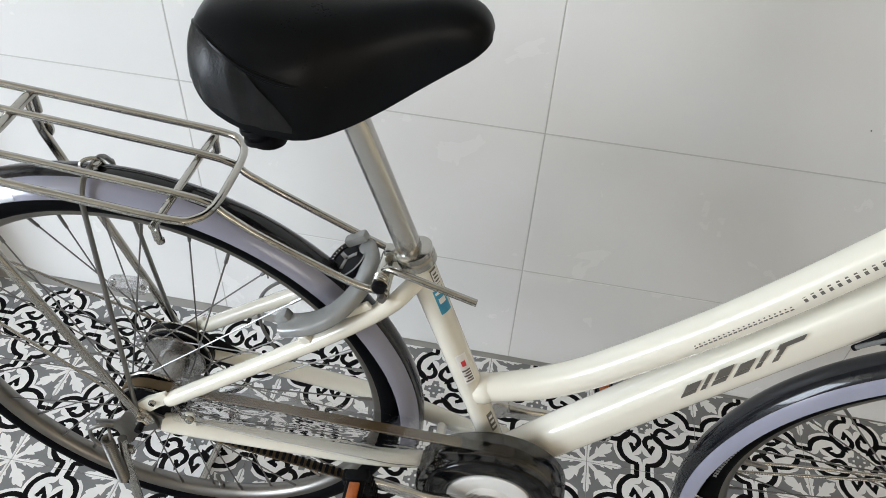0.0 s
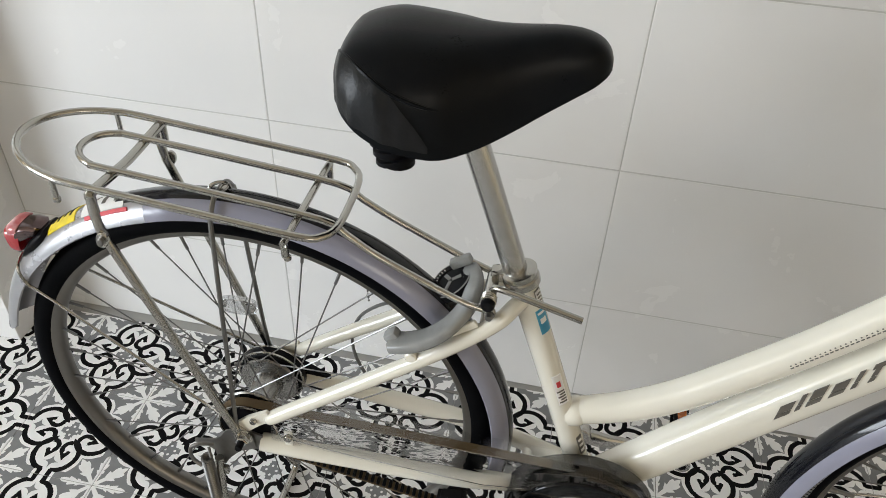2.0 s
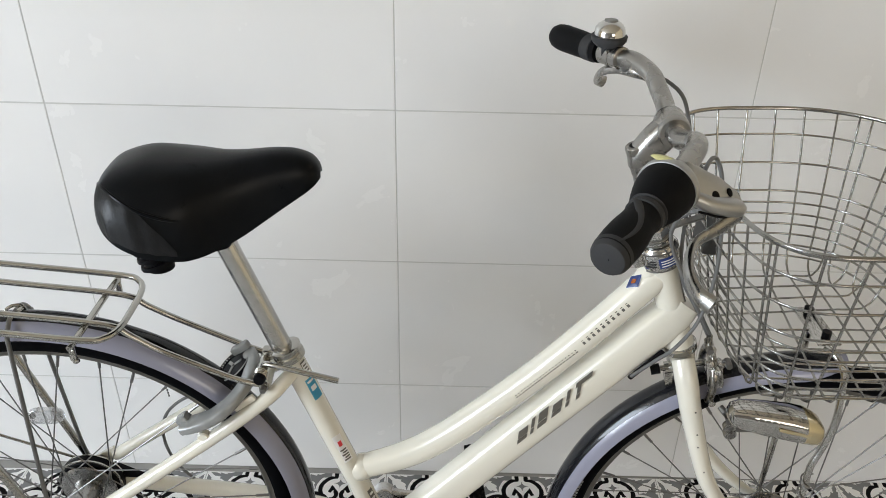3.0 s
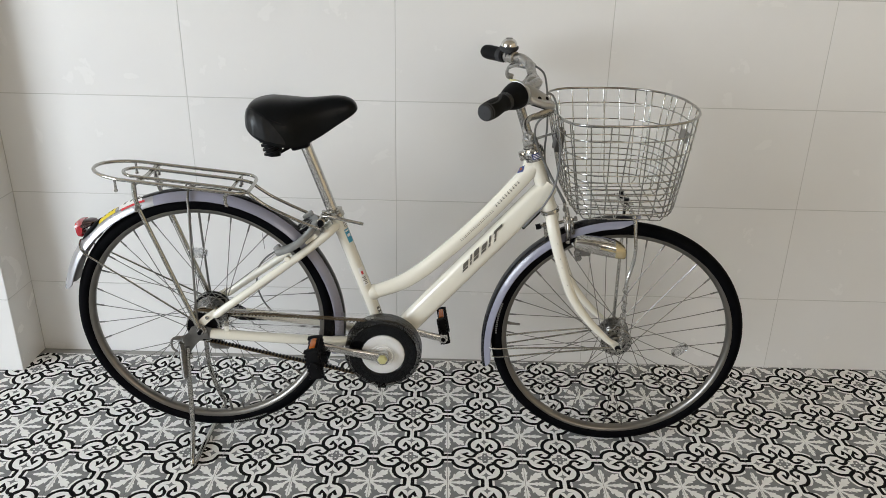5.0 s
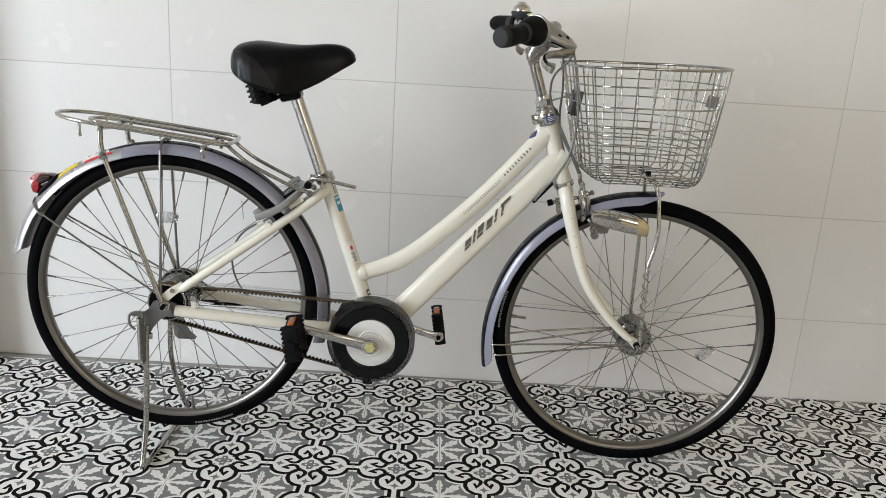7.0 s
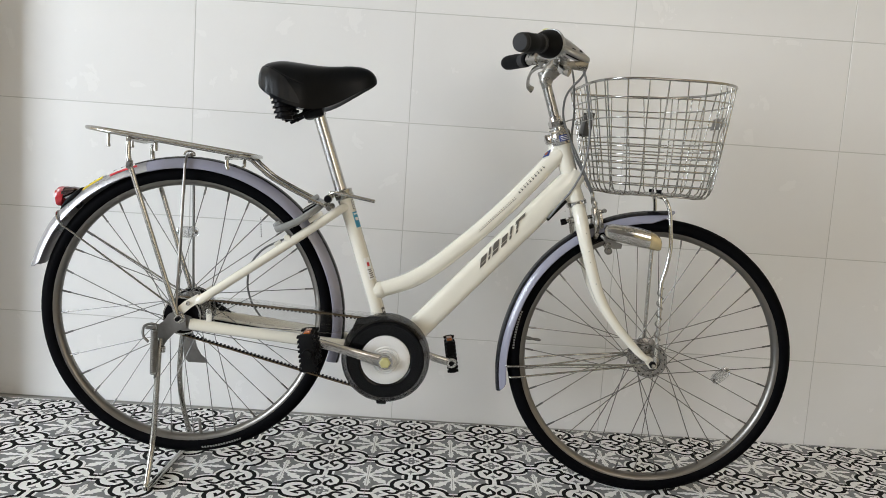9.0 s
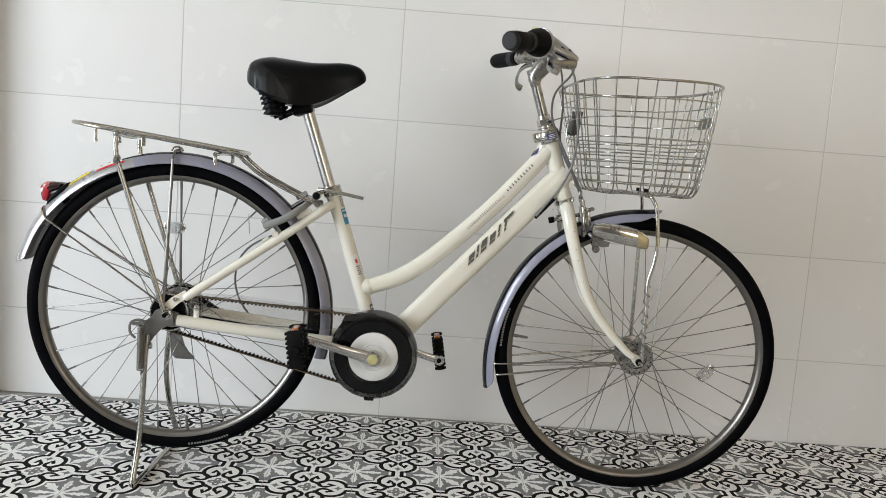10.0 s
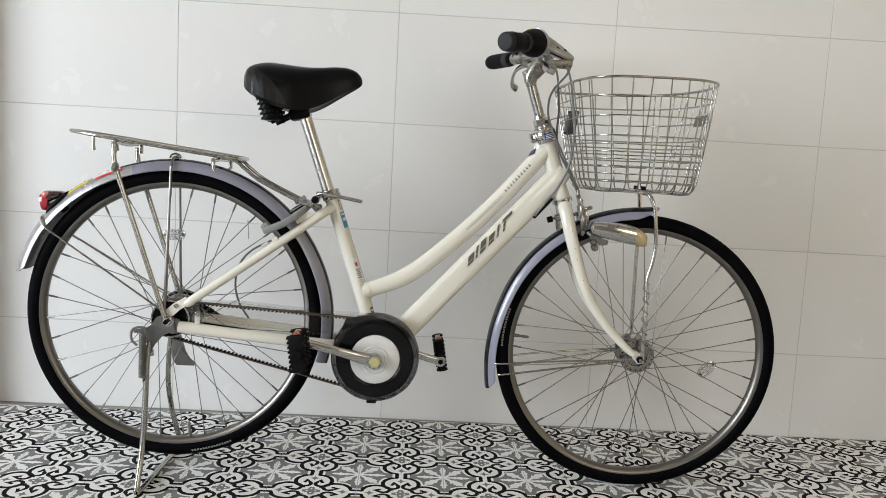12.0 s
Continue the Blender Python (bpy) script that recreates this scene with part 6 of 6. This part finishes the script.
# the small mark, the dashed line and the emblem on the top tube
shift = Vector((-0.002, 0, 0.004))
ta, tb = Vector((0.281, 0, 0.680)) + shift, Vector((0.337, 0, 0.746)) + shift
for k in range(10):
    a = (k + 0.15) / 10
    for t0, t1 in ((98, 110), (114, 128)):
        wrap("print_bar", ta.lerp(tb, a), ta.lerp(tb, a + 0.040), 0.0193, t0, t1, LETTER)
la, lb = Vector((0.196, 0, 0.592)) + shift, Vector((0.274, 0, 0.673)) + shift
for k in range(20):
    wrap("print_line", la.lerp(lb, k / 20), la.lerp(lb, (k + 0.66) / 20), 0.0193, 89, 92.5, LETTER)
    wrap("print_dot", la.lerp(lb, (k + 0.2) / 20), la.lerp(lb, (k + 0.50) / 20), 0.0193, 99, 103, LETTER)
ea, eb = Vector((0.3400, 0, 0.7530)) + shift, Vector((0.3580, 0, 0.7745)) + shift
for name, grow, lift, material, label in (("emblem", 1.0, 0.0198, WHITE_STICKER, "small blue diamond emblem"), ("emblem_field", 0.93, 0.0205, NAVY, ""), ("emblem_mark", 0.32, 0.0211, ORANGE, "")):
    for k in range(2):
        f0, f1 = 0.5 + (k - 1) * 0.5 * grow, 0.5 + k * 0.5 * grow
        w0, w1 = 27 * grow * k + 0.5, 27 * grow * (1 - k) + 0.5
        wrap(name, ea.lerp(eb, f0), ea.lerp(eb, f1), lift, 154 - w0, 154 + w0, material, label if k == 0 else "", None, 154 - w1, 154 + w1)
# oval badge on the head tube, blue label on the headset
for k in range(8):
    f = (k + 0.5) / 8
    wide = 26 * math.sqrt(max(0.0, 1 - (2 * f - 1) ** 2))
    wrap("head_badge", on_axis(0.072 + 0.042 * k / 8), on_axis(0.072 + 0.042 * (k + 1) / 8), 0.0194, -wide, wide, DARK_STEEL, "oval bronze-grey head badge" if k == 0 else "")
wrap("headset_label", on_axis(0.1465), on_axis(0.1605), 0.0258, 48, 104, NAVY, "blue maker's label with pale print", headset)
for k in range(3):
    wrap("print_bar", on_axis(0.1490 + 0.0036 * k), on_axis(0.1502 + 0.0036 * k), 0.0263, 54, 98, WHITE_STICKER, "", headset)
    wrap("print_bar", on_axis(0.1490 + 0.0040 * k), on_axis(0.1500 + 0.0040 * k), 0.0259, 112, 146 - 8 * k, GREY_RUBBER, "", headset)

# ---- tiles of floor and walls ----
def tile_mesh(name, w, h, d, bevel, material):
    """A tile w by h in x and z, its face at y = 0, its body behind."""
    bm = bmesh.new()
    x, z = w / 2, h / 2
    back = [bm.verts.new((p * x, d, q * z)) for p, q in ((-1, -1), (1, -1), (1, 1), (-1, 1))]
    rim = [bm.verts.new((p * x, bevel, q * z)) for p, q in ((-1, -1), (1, -1), (1, 1), (-1, 1))]
    face = [bm.verts.new((p * (x - bevel), 0, q * (z - bevel))) for p, q in ((-1, -1), (1, -1), (1, 1), (-1, 1))]
    for A, B in ((back, rim), (rim, face)):
        for i in range(4):
            bm.faces.new((A[i], A[(i + 1) % 4], B[(i + 1) % 4], B[i]))
    bm.faces.new(face)
    bm.faces.new(back[::-1])
    bmesh.ops.recalc_face_normals(bm, faces=bm.faces)
    me = bpy.data.meshes.new(name)
    bm.to_mesh(me)
    bm.free()
    me.materials.append(material)
    return me


GAP = 0.0024
ROWS_Z = [0.0, 0.247] + [0.247 + 0.3 * k for k in range(1, 9)] + [TOP]
meshes = {}


def wall_tile(parent, x, y, z, w, h, turned=0):
    key = (round(w, 3), round(h, 3))
    if key not in meshes:
        meshes[key] = tile_mesh("wall_tile", w - GAP * 0.8, h - GAP, 0.008, 0.0005, WALL_TILE)
    hang("wall_tile", meshes[key], parent, "", pose(x, y, z, 0, 0, turned))


for z0, z1 in zip(ROWS_Z, ROWS_Z[1:]):
    zc, h = (z0 + z1) / 2, z1 - z0
    xs = [PILLAR_X] + [0.6 * i for i in range(-1, 5)] + [EAST]
    for x0, x1 in zip(xs, xs[1:]):
        wall_tile(wall_north, (x0 + x1) / 2, 0.0, zc, x1 - x0, h)
    wall_tile(pillar, PILLAR_X, PILLAR_Y / 2, zc, -PILLAR_Y, h, 90)
    for x0, x1 in ((-1.8, PILLAR_X), (-2.4, -1.8), (-3.0, -2.4), (-3.6, -3.0), (-4.2, -3.6), (-4.4, -4.2)):
        wall_tile(pillar, (x0 + x1) / 2, PILLAR_Y, zc, x1 - x0, h)

# floor: tiles laid square to the wall, very slightly turned
GRID = pose(0.173, -0.409, 0, 0, 0, 0.74)
FT = tile_mesh("floor_tile", 0.2 - 0.0014, 0.2 - 0.0014, 0.010, 0.0005, FLOOR_TILE)
lay = Matrix.Rotation(radians(-90), 4, "X")
flat = bpy.data.meshes.new("floor_tile")
bm = bmesh.new()
bm.from_mesh(FT)
bmesh.ops.transform(bm, matrix=lay, verts=bm.verts)
bm.to_mesh(flat)
bm.free()
flat.materials.append(FLOOR_TILE)
rest = bmesh.new()
for i in range(-27, 15):
    for j in range(-22, 2):
        m = GRID @ Matrix.Translation((0.2 * i + 0.1, 0.2 * j + 0.1, 0))
        p = m.translation
        if p.y > 0.09:
            continue
        if p.x < PILLAR_X and p.y > PILLAR_Y + 0.09:
            continue
        if j >= -5 and -9 <= i <= 10:
            hang("floor_tile", flat, floor, "", m)
        else:
            n = len(rest.verts)
            rest.from_mesh(flat)
            rest.verts.ensure_lookup_table()
            bmesh.ops.transform(rest, matrix=Matrix.Translation((0.2 * i, 0.2 * j, 0)), verts=rest.verts[n:])
me = bpy.data.meshes.new("far_floor_tiles")
rest.to_mesh(me)
rest.free()
me.materials.append(FLOOR_TILE)
far = hang("far_floor_tiles", me, floor, "", GRID @ Matrix.Translation((0.1, 0.1, 0)))
far["kind"] = "stuff"

# a few dark specks on the wall
for x, z, r in ((0.4524, 0.6316, 0.0012), (0.4551, 0.7051, 0.0010), (0.4556, 0.6974, 0.0008)):
    part("wall_speck", turn(bmesh.new(), [(0.0, -0.0006), (r, -0.0004), (r, 0.0004), (0.0, 0.0004)], (x, -0.0003, z), n=8), LETTER, wall_north)
for x, z in ((0.4312, 0.6120), (0.4405, 0.5720), (0.4462, 0.5480), (0.4630, 0.5010)):
    part("paint_chip", turn(bmesh.new(), [(0.0, -0.0004), (0.0012, -0.0003), (0.0012, 0.0006), (0.0, 0.0006)], (x, -0.0655 + 0.0008 * (z < 0.55), z), n=7), LETTER, fork)
